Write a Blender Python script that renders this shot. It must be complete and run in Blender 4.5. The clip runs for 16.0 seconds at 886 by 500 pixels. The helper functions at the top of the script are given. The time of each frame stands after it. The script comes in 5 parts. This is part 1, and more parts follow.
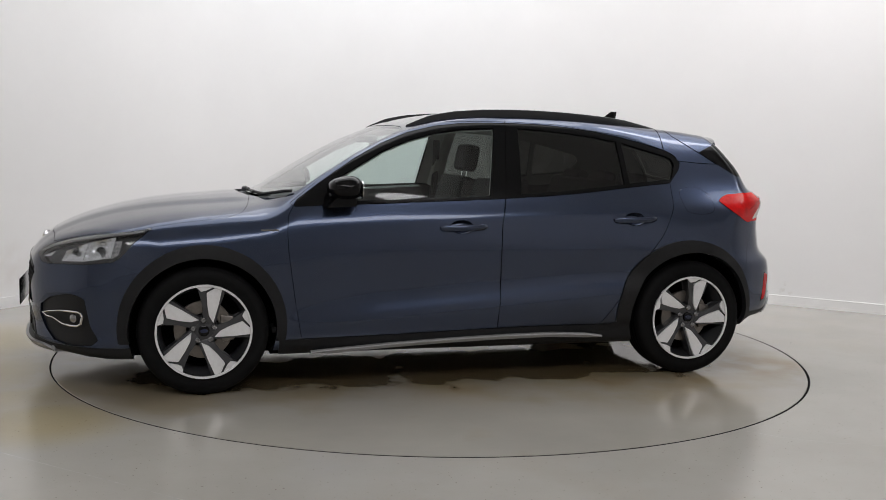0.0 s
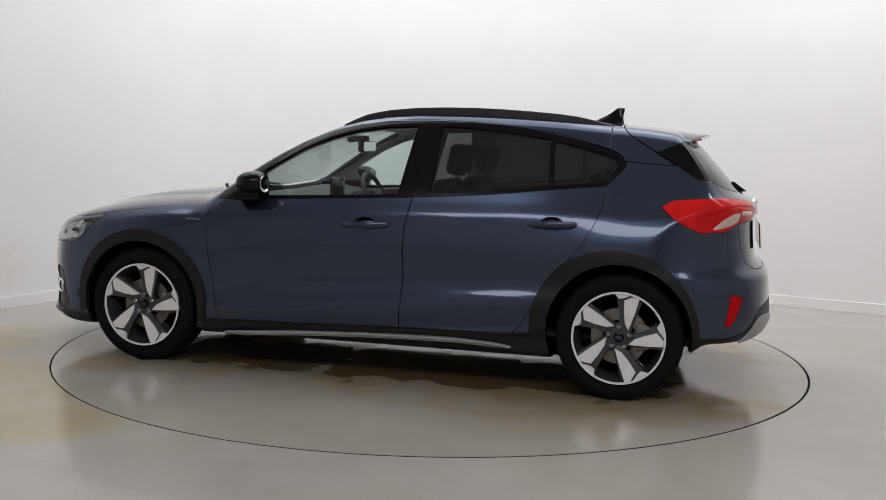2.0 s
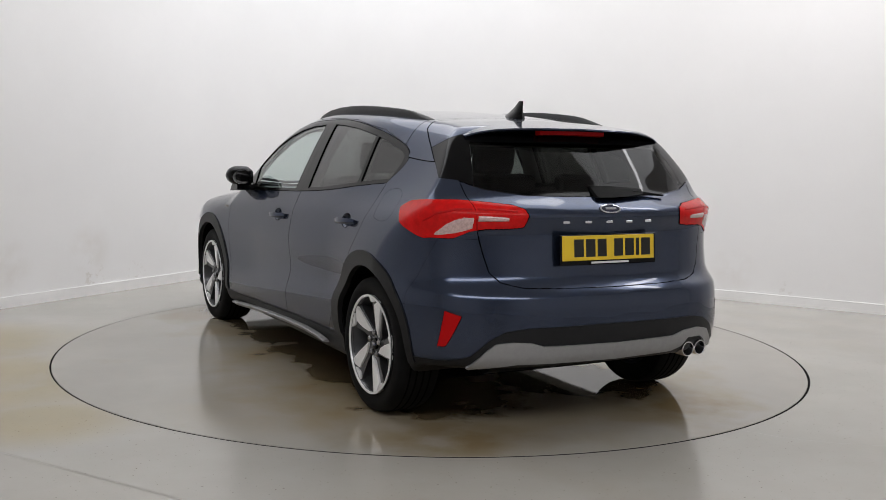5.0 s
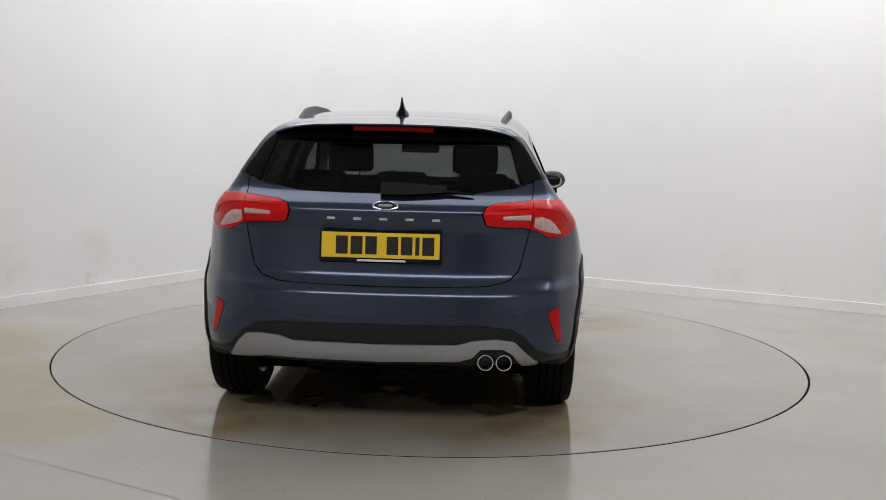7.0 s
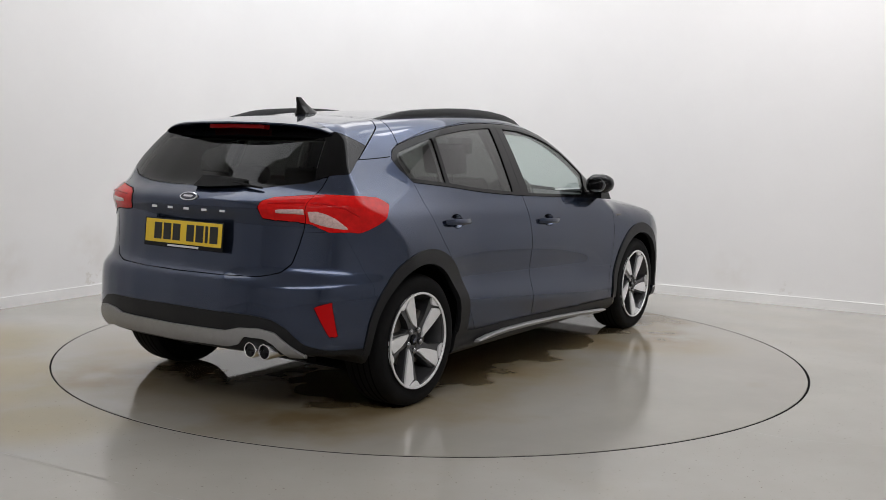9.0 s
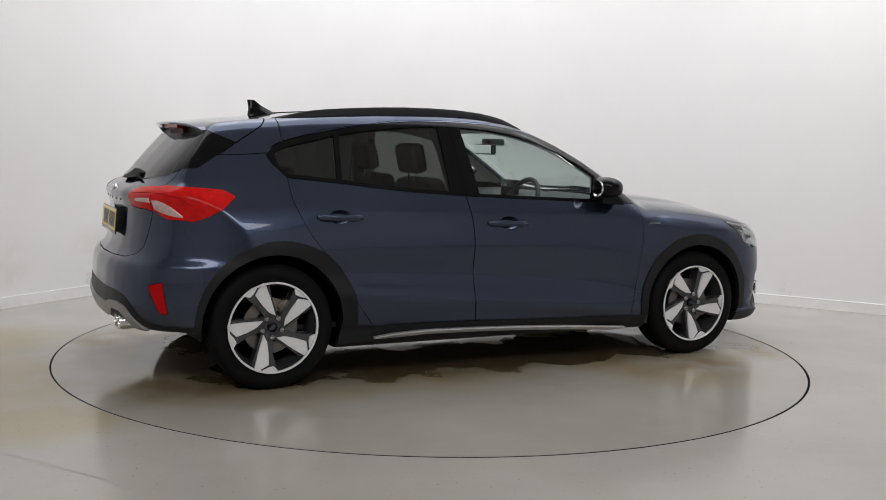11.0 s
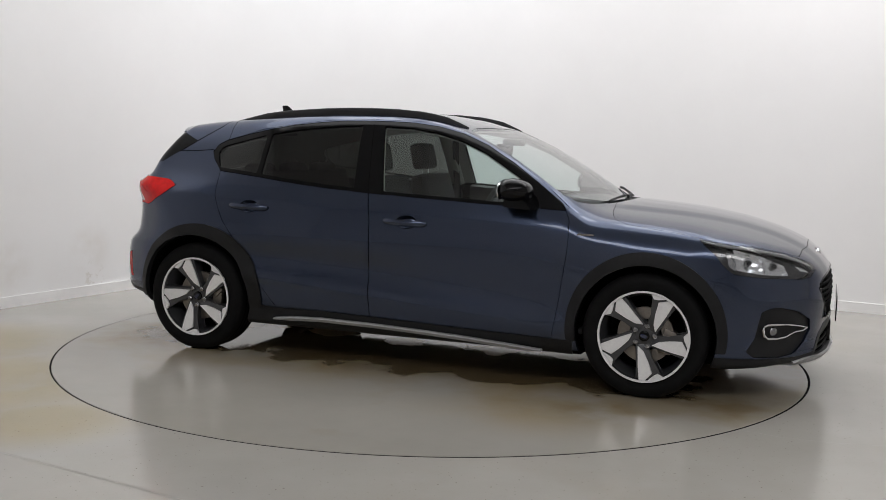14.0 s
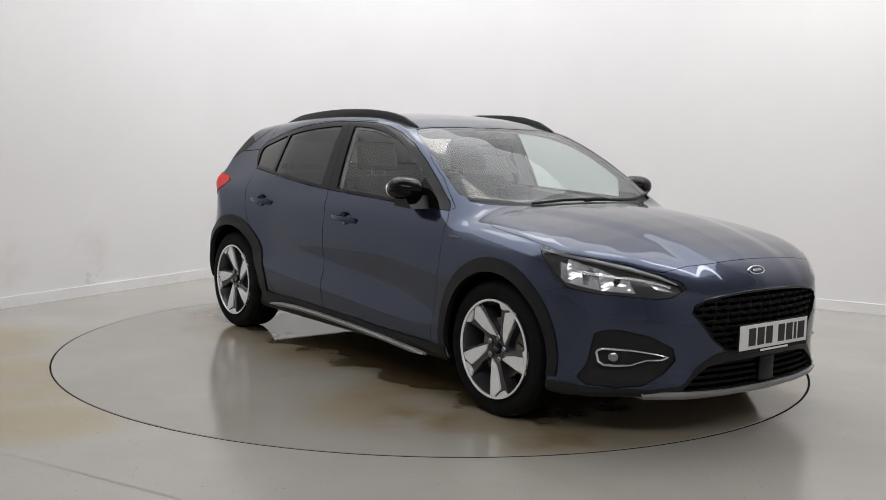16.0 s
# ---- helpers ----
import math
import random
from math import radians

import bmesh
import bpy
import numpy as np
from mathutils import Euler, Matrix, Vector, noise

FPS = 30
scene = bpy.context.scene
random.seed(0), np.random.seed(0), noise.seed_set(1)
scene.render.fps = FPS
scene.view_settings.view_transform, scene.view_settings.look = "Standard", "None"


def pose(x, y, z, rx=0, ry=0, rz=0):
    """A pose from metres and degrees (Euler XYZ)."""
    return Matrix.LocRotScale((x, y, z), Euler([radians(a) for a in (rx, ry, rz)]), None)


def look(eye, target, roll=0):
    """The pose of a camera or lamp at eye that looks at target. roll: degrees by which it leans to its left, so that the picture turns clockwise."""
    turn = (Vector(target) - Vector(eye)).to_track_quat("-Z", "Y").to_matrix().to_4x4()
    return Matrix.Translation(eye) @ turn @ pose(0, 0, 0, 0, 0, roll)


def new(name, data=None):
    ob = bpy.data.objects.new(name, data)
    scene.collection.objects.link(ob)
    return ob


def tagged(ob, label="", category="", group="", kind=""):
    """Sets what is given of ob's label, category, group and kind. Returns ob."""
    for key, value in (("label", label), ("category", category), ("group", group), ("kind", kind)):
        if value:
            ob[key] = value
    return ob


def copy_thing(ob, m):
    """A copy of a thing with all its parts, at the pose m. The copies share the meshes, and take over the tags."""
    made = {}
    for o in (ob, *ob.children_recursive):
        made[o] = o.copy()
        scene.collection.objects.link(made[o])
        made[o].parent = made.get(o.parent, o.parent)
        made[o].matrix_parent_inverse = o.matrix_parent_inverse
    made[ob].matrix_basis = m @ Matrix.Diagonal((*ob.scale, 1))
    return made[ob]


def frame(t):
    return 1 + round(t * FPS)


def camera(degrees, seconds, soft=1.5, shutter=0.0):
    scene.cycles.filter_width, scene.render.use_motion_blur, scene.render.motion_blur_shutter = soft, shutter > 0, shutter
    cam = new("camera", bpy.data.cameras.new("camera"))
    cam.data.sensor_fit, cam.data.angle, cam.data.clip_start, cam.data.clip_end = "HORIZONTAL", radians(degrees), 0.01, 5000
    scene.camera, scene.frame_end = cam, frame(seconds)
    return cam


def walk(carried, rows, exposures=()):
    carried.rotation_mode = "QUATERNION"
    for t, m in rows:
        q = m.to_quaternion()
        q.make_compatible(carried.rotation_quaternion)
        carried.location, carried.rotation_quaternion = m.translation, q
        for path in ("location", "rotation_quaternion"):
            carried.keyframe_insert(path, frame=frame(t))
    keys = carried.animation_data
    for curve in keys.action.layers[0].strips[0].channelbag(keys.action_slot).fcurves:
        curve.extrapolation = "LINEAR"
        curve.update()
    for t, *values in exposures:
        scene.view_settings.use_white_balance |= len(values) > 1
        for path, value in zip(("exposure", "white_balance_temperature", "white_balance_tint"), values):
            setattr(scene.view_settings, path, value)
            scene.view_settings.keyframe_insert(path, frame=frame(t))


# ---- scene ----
# ---------------------------------------------------------------- camera: a tripod that stands still
cam = camera(47.72, 16.0, soft=0.5)
EYE = Vector((0, -6.2584, 1.2834))
AIM = Vector((math.sin(radians(0.5366)) * math.cos(radians(6.101)), math.cos(radians(0.5366)) * math.cos(radians(6.101)), -math.sin(radians(6.101))))
STILL = look(EYE, EYE + AIM, 1.361)
walk(cam, [(0, STILL), (16, STILL)])

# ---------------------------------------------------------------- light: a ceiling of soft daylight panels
world = bpy.data.worlds.new("studio_air")
scene.world = world
world.use_nodes = True
world.node_tree.nodes["Background"].inputs[0].default_value = (0.9, 0.95, 1.0, 1)
world.node_tree.nodes["Background"].inputs[1].default_value = 0.02
scene.view_settings.exposure = 0.08


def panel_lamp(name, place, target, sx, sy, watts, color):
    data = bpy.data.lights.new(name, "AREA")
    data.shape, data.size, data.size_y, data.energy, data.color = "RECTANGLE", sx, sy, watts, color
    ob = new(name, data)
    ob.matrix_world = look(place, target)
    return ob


CORNER, LEFT_WAY, RIGHT_WAY = Vector((-1.22, 4.40, 0)), Vector((-0.497, -0.868, 0)), Vector((0.868, -0.497, 0))
CEILING = 4.3


def room(a, b, z=0.0):
    """A place in the hall: a metres from the corner along one wall, b along the other."""
    return CORNER + LEFT_WAY * a + RIGHT_WAY * b + Vector((0, 0, z))


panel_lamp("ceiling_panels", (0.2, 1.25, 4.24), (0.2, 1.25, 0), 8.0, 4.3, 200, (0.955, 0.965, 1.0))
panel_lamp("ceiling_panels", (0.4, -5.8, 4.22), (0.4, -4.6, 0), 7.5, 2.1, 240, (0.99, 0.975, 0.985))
# unseen fill lamps added to lift the corner's top and the right wall
panel_lamp("wall_fill", (-0.9, 2.5, 4.2), (-1.1, 3.9, 2.9), 3.2, 0.4, 13, (0.85, 0.92, 1.0))
panel_lamp("wall_fill", (3.6, -0.2, 4.2), (4.6, 1.4, 1.2), 3.0, 0.5, 46, (1.0, 0.98, 1.0))
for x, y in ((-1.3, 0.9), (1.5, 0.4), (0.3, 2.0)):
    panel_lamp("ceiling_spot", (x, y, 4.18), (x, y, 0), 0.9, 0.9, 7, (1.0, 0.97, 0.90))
# ---------------------------------------------------------------- materials
def material(name, color, rough=0.5, metal=0.0, coat=0.0, vary=0.0, scale=8.0, bump=0.0, bump_scale=120.0, rough_vary=0.0, detail=4.0, coat_rough=0.03, ior=1.5, spec=0.5, edge=1.0):
    mat = bpy.data.materials.new(name)
    mat.use_nodes = True
    nt = mat.node_tree
    p = nt.nodes["Principled BSDF"]
    p.inputs["Base Color"].default_value = (*color, 1)
    p.inputs["Roughness"].default_value = rough
    p.inputs["Metallic"].default_value = metal
    p.inputs["Coat Weight"].default_value = coat
    p.inputs["Coat Roughness"].default_value = coat_rough
    p.inputs["IOR"].default_value = ior
    p.inputs["Specular IOR Level"].default_value = spec
    p.inputs["Coat IOR"].default_value = 1.42
    p.inputs["Specular Tint"].default_value = (edge, edge, edge, 1)
    at = nt.nodes.new("ShaderNodeTexCoord")
    if vary or rough_vary:
        n = nt.nodes.new("ShaderNodeTexNoise")
        n.inputs["Scale"].default_value, n.inputs["Detail"].default_value, n.inputs["Roughness"].default_value = scale, detail, 0.6
        nt.links.new(at.outputs["Object"], n.inputs["Vector"])
        if vary:
            ramp = nt.nodes.new("ShaderNodeValToRGB")
            ramp.color_ramp.elements[0].position, ramp.color_ramp.elements[1].position = 0.3, 0.7
            ramp.color_ramp.elements[0].color = (*[c * (1 - vary) for c in color], 1)
            ramp.color_ramp.elements[1].color = (*[min(1, c * (1 + vary)) for c in color], 1)
            nt.links.new(n.outputs["Fac"], ramp.inputs["Fac"])
            nt.links.new(ramp.outputs["Color"], p.inputs["Base Color"])
        if rough_vary:
            m = nt.nodes.new("ShaderNodeMapRange")
            m.inputs["To Min"].default_value, m.inputs["To Max"].default_value = max(0.02, rough - rough_vary), rough + rough_vary
            nt.links.new(n.outputs["Fac"], m.inputs["Value"])
            nt.links.new(m.outputs["Result"], p.inputs["Roughness"])
    if bump:
        n2 = nt.nodes.new("ShaderNodeTexNoise")
        n2.inputs["Scale"].default_value, n2.inputs["Detail"].default_value = bump_scale, 3
        nt.links.new(at.outputs["Object"], n2.inputs["Vector"])
        b = nt.nodes.new("ShaderNodeBump")
        b.inputs["Strength"].default_value, b.inputs["Distance"].default_value = bump, 0.01
        nt.links.new(n2.outputs["Fac"], b.inputs["Height"])
        nt.links.new(b.outputs["Normal"], p.inputs["Normal"])
    return mat


def pane(name, tint, gloss=1.0, rough=0.01, base=0.065):
    """Thin glass: what is behind shows through the tint, and gloss by Fresnel lies on it."""
    mat = bpy.data.materials.new(name)
    mat.use_nodes = True
    nt = mat.node_tree
    nt.nodes.clear()
    out, mix = nt.nodes.new("ShaderNodeOutputMaterial"), nt.nodes.new("ShaderNodeMixShader")
    clear, shine, fres = nt.nodes.new("ShaderNodeBsdfTransparent"), nt.nodes.new("ShaderNodeBsdfGlossy"), nt.nodes.new("ShaderNodeLayerWeight")
    power, span = nt.nodes.new("ShaderNodeMath"), nt.nodes.new("ShaderNodeMath")
    clear.inputs["Color"].default_value = (*tint, 1)
    shine.inputs["Color"].default_value, shine.inputs["Roughness"].default_value = (gloss, gloss, gloss, 1), rough
    power.operation, power.inputs[1].default_value = "POWER", 4.5
    span.operation, span.inputs[1].default_value, span.inputs[2].default_value = "MULTIPLY_ADD", 0.92, base
    nt.links.new(fres.outputs["Facing"], power.inputs[0])
    nt.links.new(power.outputs[0], span.inputs[0])
    nt.links.new(span.outputs[0], mix.inputs[0])
    nt.links.new(clear.outputs[0], mix.inputs[1])
    nt.links.new(shine.outputs[0], mix.inputs[2])
    nt.links.new(mix.outputs[0], out.inputs[0])
    return mat


PAINT = material("blue_metallic_paint", (0.040, 0.054, 0.094), 0.245, 0.85, 1.0, vary=0.06, scale=1400, detail=1, coat_rough=0.02, spec=0.25, edge=0.3)
GLOSS_BLACK = material("gloss_black", (0.004, 0.004, 0.0045), 0.10, 0, 0.0, spec=0.22)
BLACK_PLASTIC = material("grained_black_plastic", (0.0085, 0.0088, 0.0100), 0.48, 0, 0, 0.15, 30, 0.06, 900, spec=0.3)
DARK = material("black_cavity", (0.002, 0.002, 0.0022), 0.9, spec=0.04)
RUBBER = material("tyre_rubber", (0.0045, 0.0045, 0.0048), 0.72, 0, 0, 0.3, 14, 0.1, 260, spec=0.15)
ALLOY = material("machined_alloy", (0.86, 0.86, 0.87), 0.32, 0.25, 0.4, 0.04, 60)
ALLOY_DARK = material("dark_grey_wheel_lacquer", (0.062, 0.063, 0.068), 0.33, 0.5, 0.5)
STEEL = material("brake_steel", (0.22, 0.20, 0.18), 0.38, 0.9, 0, 0.2, 20)
CHROME = material("chrome", (0.82, 0.83, 0.85), 0.07, 1.0)
SILVER = material("satin_silver_plastic", (0.32, 0.32, 0.325), 0.40, 0.3, 0.0, 0.05, 40)
RED_LENS = material("red_lamp_lens", (0.60, 0.009, 0.009), 0.07, 0, 0.0, 0.15, 30, ior=1.4, spec=0.22)
RED_DEEP = material("deep_red_lens", (0.46, 0.005, 0.006), 0.20, 0, 0.0, 0.1, 160, spec=0.10)
CLEAR_LENS = material("ribbed_clear_lens", (0.66, 0.47, 0.45), 0.15, 0.2, 0.4, 0.2, 90)
LAMP_GREY = material("dark_lamp_bezel", (0.035, 0.035, 0.038), 0.35, 0.2, 0.3)
BRIGHT = material("bright_lamp_reflector", (0.74, 0.74, 0.75), 0.16, 0.8, 0.2)
CLOTH = material("charcoal_seat_cloth", (0.035, 0.036, 0.04), 0.9, 0, 0, 0.2, 60, 0.2, 500)
HEADLINING = material("grey_headlining", (0.42, 0.42, 0.40), 0.95, 0, 0, 0.04, 20)
TRIM_GREY = material("interior_plastic", (0.03, 0.03, 0.032), 0.6, 0, 0, 0.1, 30)
PLATE_YELLOW = material("yellow_plate_film", (0.82, 0.56, 0.02), 0.35, 0, 0.4)
PLATE_WHITE = material("white_plate_film", (0.72, 0.73, 0.72), 0.35, 0, 0.4)
PRINT_BLACK = material("black_print", (0.01, 0.01, 0.01), 0.4)
PRINT_WHITE = material("white_print", (0.7, 0.7, 0.7), 0.4)
BADGE_BLUE = material("dark_blue_badge", (0.01, 0.016, 0.05), 0.15, 0, 1.0)
SIDE_GLASS = pane("clear_side_glass", (0.74, 0.82, 0.80))
DARK_GLASS = pane("privacy_glass", (0.10, 0.106, 0.10), base=0.05)
BACK_GLASS = pane("rear_screen_glass", (0.115, 0.122, 0.116), 0.8, base=0.022)
SCREEN_BLACK = material("black_border_and_shade", (0.003, 0.003, 0.0033), 0.09, spec=0.2)
NUT_STEEL = material("dark_chrome", (0.30, 0.30, 0.31), 0.2, 0.9)
SCREEN_GLASS = pane("windscreen_glass", (0.76, 0.82, 0.80), base=0.042)
LAMP_GLASS = pane("lamp_cover", (0.88, 0.90, 0.92))
JOINT_MAT = material("filled_joint", (0.24, 0.225, 0.20), 0.6, 0, 0, 0.3, 9)
WALL_PAINT = material("white_wall_paint", (0.80, 0.79, 0.785), 0.7, 0, 0, 0.018, 1.3, 0.03, 60, 0.05)
BASE_PAINT = material("white_skirting_paint", (0.82, 0.81, 0.80), 0.45, 0, 0, 0.03, 6)
CEILING_PAINT = material("ceiling_paint", (0.7, 0.7, 0.7), 0.8, 0, 0, 0.02, 2)
REAR_WALL_PAINT = material("grey_rear_wall", (0.62, 0.61, 0.60), 0.8, 0, 0, 0.08, 2)


def floor_material(name, color, rough=0.19, pits=0.29, spec=0.5):
    """Sealed, worn concrete: clouds, sparse pits and scuffs under an uneven shine."""
    mat = material(name, color, rough, 0, 0, 0.09, 0.8, 0.012, 60, 0.07, 9, spec=spec)
    nt = mat.node_tree
    p = nt.nodes["Principled BSDF"]
    at = nt.nodes.new("ShaderNodeTexCoord")
    speck = nt.nodes.new("ShaderNodeTexNoise")
    speck.inputs["Scale"].default_value, speck.inputs["Detail"].default_value = 70, 4
    ramp = nt.nodes.new("ShaderNodeValToRGB")
    ramp.color_ramp.elements[0].position, ramp.color_ramp.elements[0].color = pits, (0.42, 0.37, 0.31, 1)
    ramp.color_ramp.elements[1].position, ramp.color_ramp.elements[1].color = pits + 0.03, (1, 1, 1, 1)
    mix = nt.nodes.new("ShaderNodeMix")
    mix.data_type, mix.blend_type = "RGBA", "MULTIPLY"
    mix.inputs[0].default_value = 0.8
    old = p.inputs["Base Color"].links[0].from_socket
    nt.links.new(at.outputs["Object"], speck.inputs["Vector"])
    nt.links.new(speck.outputs["Fac"], ramp.inputs["Fac"])
    nt.links.new(old, mix.inputs[6])
    nt.links.new(ramp.outputs["Color"], mix.inputs[7])
    nt.links.new(mix.outputs[2], p.inputs["Base Color"])
    return mat


def add_stain_or_shade(mat, spots, tint, rough, scale=1.6, least=0.36, soft=0.24, reach=0.0):
    """Old spills, painted shade or reflection, with ragged edges: (x, y, radius) each, in the thing's own space."""
    nt = mat.node_tree
    p = nt.nodes["Principled BSDF"]
    at = nt.nodes.new("ShaderNodeTexCoord")
    ragged = nt.nodes.new("ShaderNodeTexNoise")
    ragged.inputs["Scale"].default_value, ragged.inputs["Detail"].default_value = scale, 6
    nt.links.new(at.outputs["Object"], ragged.inputs["Vector"])
    total = None
    for x, y, size, *up in spots:
        far = nt.nodes.new("ShaderNodeVectorMath")
        far.operation = "DISTANCE"
        far.inputs[1].default_value = (x, y, up[0] if up else 0)
        nt.links.new(at.outputs["Object"], far.inputs[0])
        fall = nt.nodes.new("ShaderNodeMapRange")
        fall.interpolation_type = "SMOOTHSTEP"
        fall.inputs["From Min"].default_value, fall.inputs["From Max"].default_value = size, size * 0.25
        nt.links.new(far.outputs["Value"], fall.inputs["Value"])
        if total is None:
            total = fall.outputs["Result"]
        else:
            mx = nt.nodes.new("ShaderNodeMath")
            mx.operation = "MAXIMUM"
            nt.links.new(total, mx.inputs[0])
            nt.links.new(fall.outputs["Result"], mx.inputs[1])
            total = mx.outputs[0]
    edge = nt.nodes.new("ShaderNodeMapRange")
    edge.inputs["From Min"].default_value, edge.inputs["From Max"].default_value = least, least + soft
    grown = nt.nodes.new("ShaderNodeMath")
    grown.operation, grown.inputs[1].default_value = "MULTIPLY_ADD", reach
    nt.links.new(total, grown.inputs[0])
    nt.links.new(ragged.outputs["Fac"], grown.inputs[2])
    nt.links.new(grown.outputs[0], edge.inputs["Value"])
    mask = nt.nodes.new("ShaderNodeMath")
    mask.operation = "MULTIPLY"
    nt.links.new(edge.outputs["Result"], mask.inputs[0])
    if reach:
        mask.inputs[1].default_value = 1.0
    else:
        nt.links.new(total, mask.inputs[1])
    mix = nt.nodes.new("ShaderNodeMix")
    mix.data_type, mix.blend_type = "RGBA", "MULTIPLY"
    mix.inputs[7].default_value = (*tint, 1)
    old = p.inputs["Base Color"].links[0].from_socket
    nt.links.new(mask.outputs[0], mix.inputs[0])
    nt.links.new(old, mix.inputs[6])
    nt.links.new(mix.outputs[2], p.inputs["Base Color"])
    wet = nt.nodes.new("ShaderNodeMix")
    wet.data_type = "FLOAT"
    was = p.inputs["Roughness"].links[0].from_socket
    nt.links.new(mask.outputs[0], wet.inputs[0])
    nt.links.new(was, wet.inputs[2])
    wet.inputs[3].default_value = rough
    nt.links.new(wet.outputs[0], p.inputs["Roughness"])


FLOOR_MAT = floor_material("sealed_concrete", (0.366, 0.348, 0.317))
# yellowish reflection painted into the floor colour at the left
add_stain_or_shade(FLOOR_MAT, [(-2.30, -1.20, 1.15), (-2.9, -0.3, 1.0), (-1.75, -1.85, 0.55)], (0.93, 0.83, 0.58), 0.2, 0.7, 0.20)
add_stain_or_shade(FLOOR_MAT, [(2.6, 0.6, 1.6), (0.4, -3.0, 1.4), (-1.0, -3.4, 1.0), (2.4, -2.4, 0.9)], (0.93, 0.91, 0.88), 0.26, 1.9, 0.46)
add_stain_or_shade(WALL_PAINT, [(-2.72, 1.72, 0.26, 0.36), (-3.1, 1.06, 0.25, 0.3), (2.6, 2.3, 0.25, 0.25)], (0.93, 0.915, 0.895), 0.7, 5.0)
add_stain_or_shade(WALL_PAINT, [(-2.72, 1.72, 0.20, 0.14), (-2.5, 2.15, 0.16, 0.12), (1.2, 2.95, 0.2, 0.14), (2.9, 1.95, 0.14, 0.12), (-3.4, 0.6, 0.2, 0.16)], (0.86, 0.84, 0.81), 0.75, 22.0, 0.56, 0.1)
CAR_START, CAR_SHIFT = 195.70, Vector((0.103, 0.121, 0))


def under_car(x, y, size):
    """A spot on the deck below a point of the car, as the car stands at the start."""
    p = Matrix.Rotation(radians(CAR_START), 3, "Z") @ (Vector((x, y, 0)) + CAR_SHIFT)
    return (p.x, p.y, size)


DISC_MAT = floor_material("sealed_turntable_concrete", (0.325, 0.306, 0.272), 0.14, 0.20)
add_stain_or_shade(DISC_MAT, [(1.0, 0.9, 0.75), (-1.2, 0.7, 0.8), (0.2, 0.5, 1.1), (1.2, -0.9, 0.8), (-1.3, -0.8, 0.9), (-0.1, -0.6, 1.2)], (0.84, 0.74, 0.56), 0.09, 1.6, 0.34, 0.3)
add_stain_or_shade(DISC_MAT, [under_car(x, y, 1.12) for x in (-1.5, -0.75, 0.0, 0.75, 1.5) for y in (-0.45, 0.45)], (0.89, 0.81, 0.66), 0.10, 2.0, 0.62, 0.30, 0.45)
add_stain_or_shade(DISC_MAT, [under_car(1.75, -0.85, 0.42), under_car(1.2, -1.2, 0.36), under_car(-1.9, 0.75, 0.5), under_car(-1.9, -0.6, 0.5)], (0.82, 0.73, 0.57), 0.07, 3.0, 0.40, 0.20)
# rain water dripped from the car: thin ragged film, its tint also painting shade
add_stain_or_shade(DISC_MAT, [under_car(x, y, 0.70) for x in (-1.2, -0.6, 0.0, 0.6, 1.2) for y in (-0.44, 0.44)], (0.46, 0.41, 0.33), 0.03, 3.4, 0.74, 0.09, 0.5)


# ---------------------------------------------------------------- mesh helpers
def mesh_object(name, verts, faces, mat, parent=None, smooth=False, label=""):
    me = bpy.data.meshes.new(name)
    me.from_pydata([tuple(v) for v in verts], [], [tuple(f) for f in faces])
    me.materials.append(mat)
    me.polygons.foreach_set("use_smooth", [smooth] * len(me.polygons))
    me.update()
    ob = new(name, me)
    ob.parent = parent
    if label:
        tagged(ob, label)
    return ob


def part(name, bm, mat, parent=None, label="", smooth=True, m=None):
    me = bpy.data.meshes.new(name)
    bmesh.ops.recalc_face_normals(bm, faces=bm.faces)
    bm.to_mesh(me)
    bm.free()
    me.materials.append(mat)
    if smooth:
        me.polygons.foreach_set("use_smooth", [True] * len(me.polygons))
        me.set_sharp_from_angle(angle=radians(35))
    ob = new(name, me)
    ob.parent = parent
    if m is not None:
        ob.matrix_basis = m
    if label:
        tagged(ob, label)
    return ob


def box_bm(x0, x1, y0, y1, z0, z1, bevel=0.0, seg=2):
    bm = bmesh.new()
    bmesh.ops.create_cube(bm, size=1, matrix=Matrix.Translation(((x0 + x1) / 2, (y0 + y1) / 2, (z0 + z1) / 2)) @ Matrix.Diagonal((x1 - x0, y1 - y0, z1 - z0, 1)))
    if bevel:
        bmesh.ops.bevel(bm, geom=bm.edges[:], offset=bevel, segments=seg, profile=0.6, affect="EDGES")
    return bm


def lathe_bm(profile, steps=64, closed=False):
    """Turns (radius, y) pairs round the y axis."""
    bm = bmesh.new()
    rings = []
    for k in range(steps):
        a = 2 * math.pi * k / steps
        rings.append([bm.verts.new((r * math.cos(a), y, r * math.sin(a))) for r, y in profile])
    n = len(profile)
    for k in range(steps):
        A, B = rings[k], rings[(k + 1) % steps]
        for i in range(n if closed else n - 1):
            j = (i + 1) % n
            bm.faces.new((A[i], A[j], B[j], B[i]))
    bmesh.ops.remove_doubles(bm, verts=bm.verts[:], dist=1e-6)
    return bm


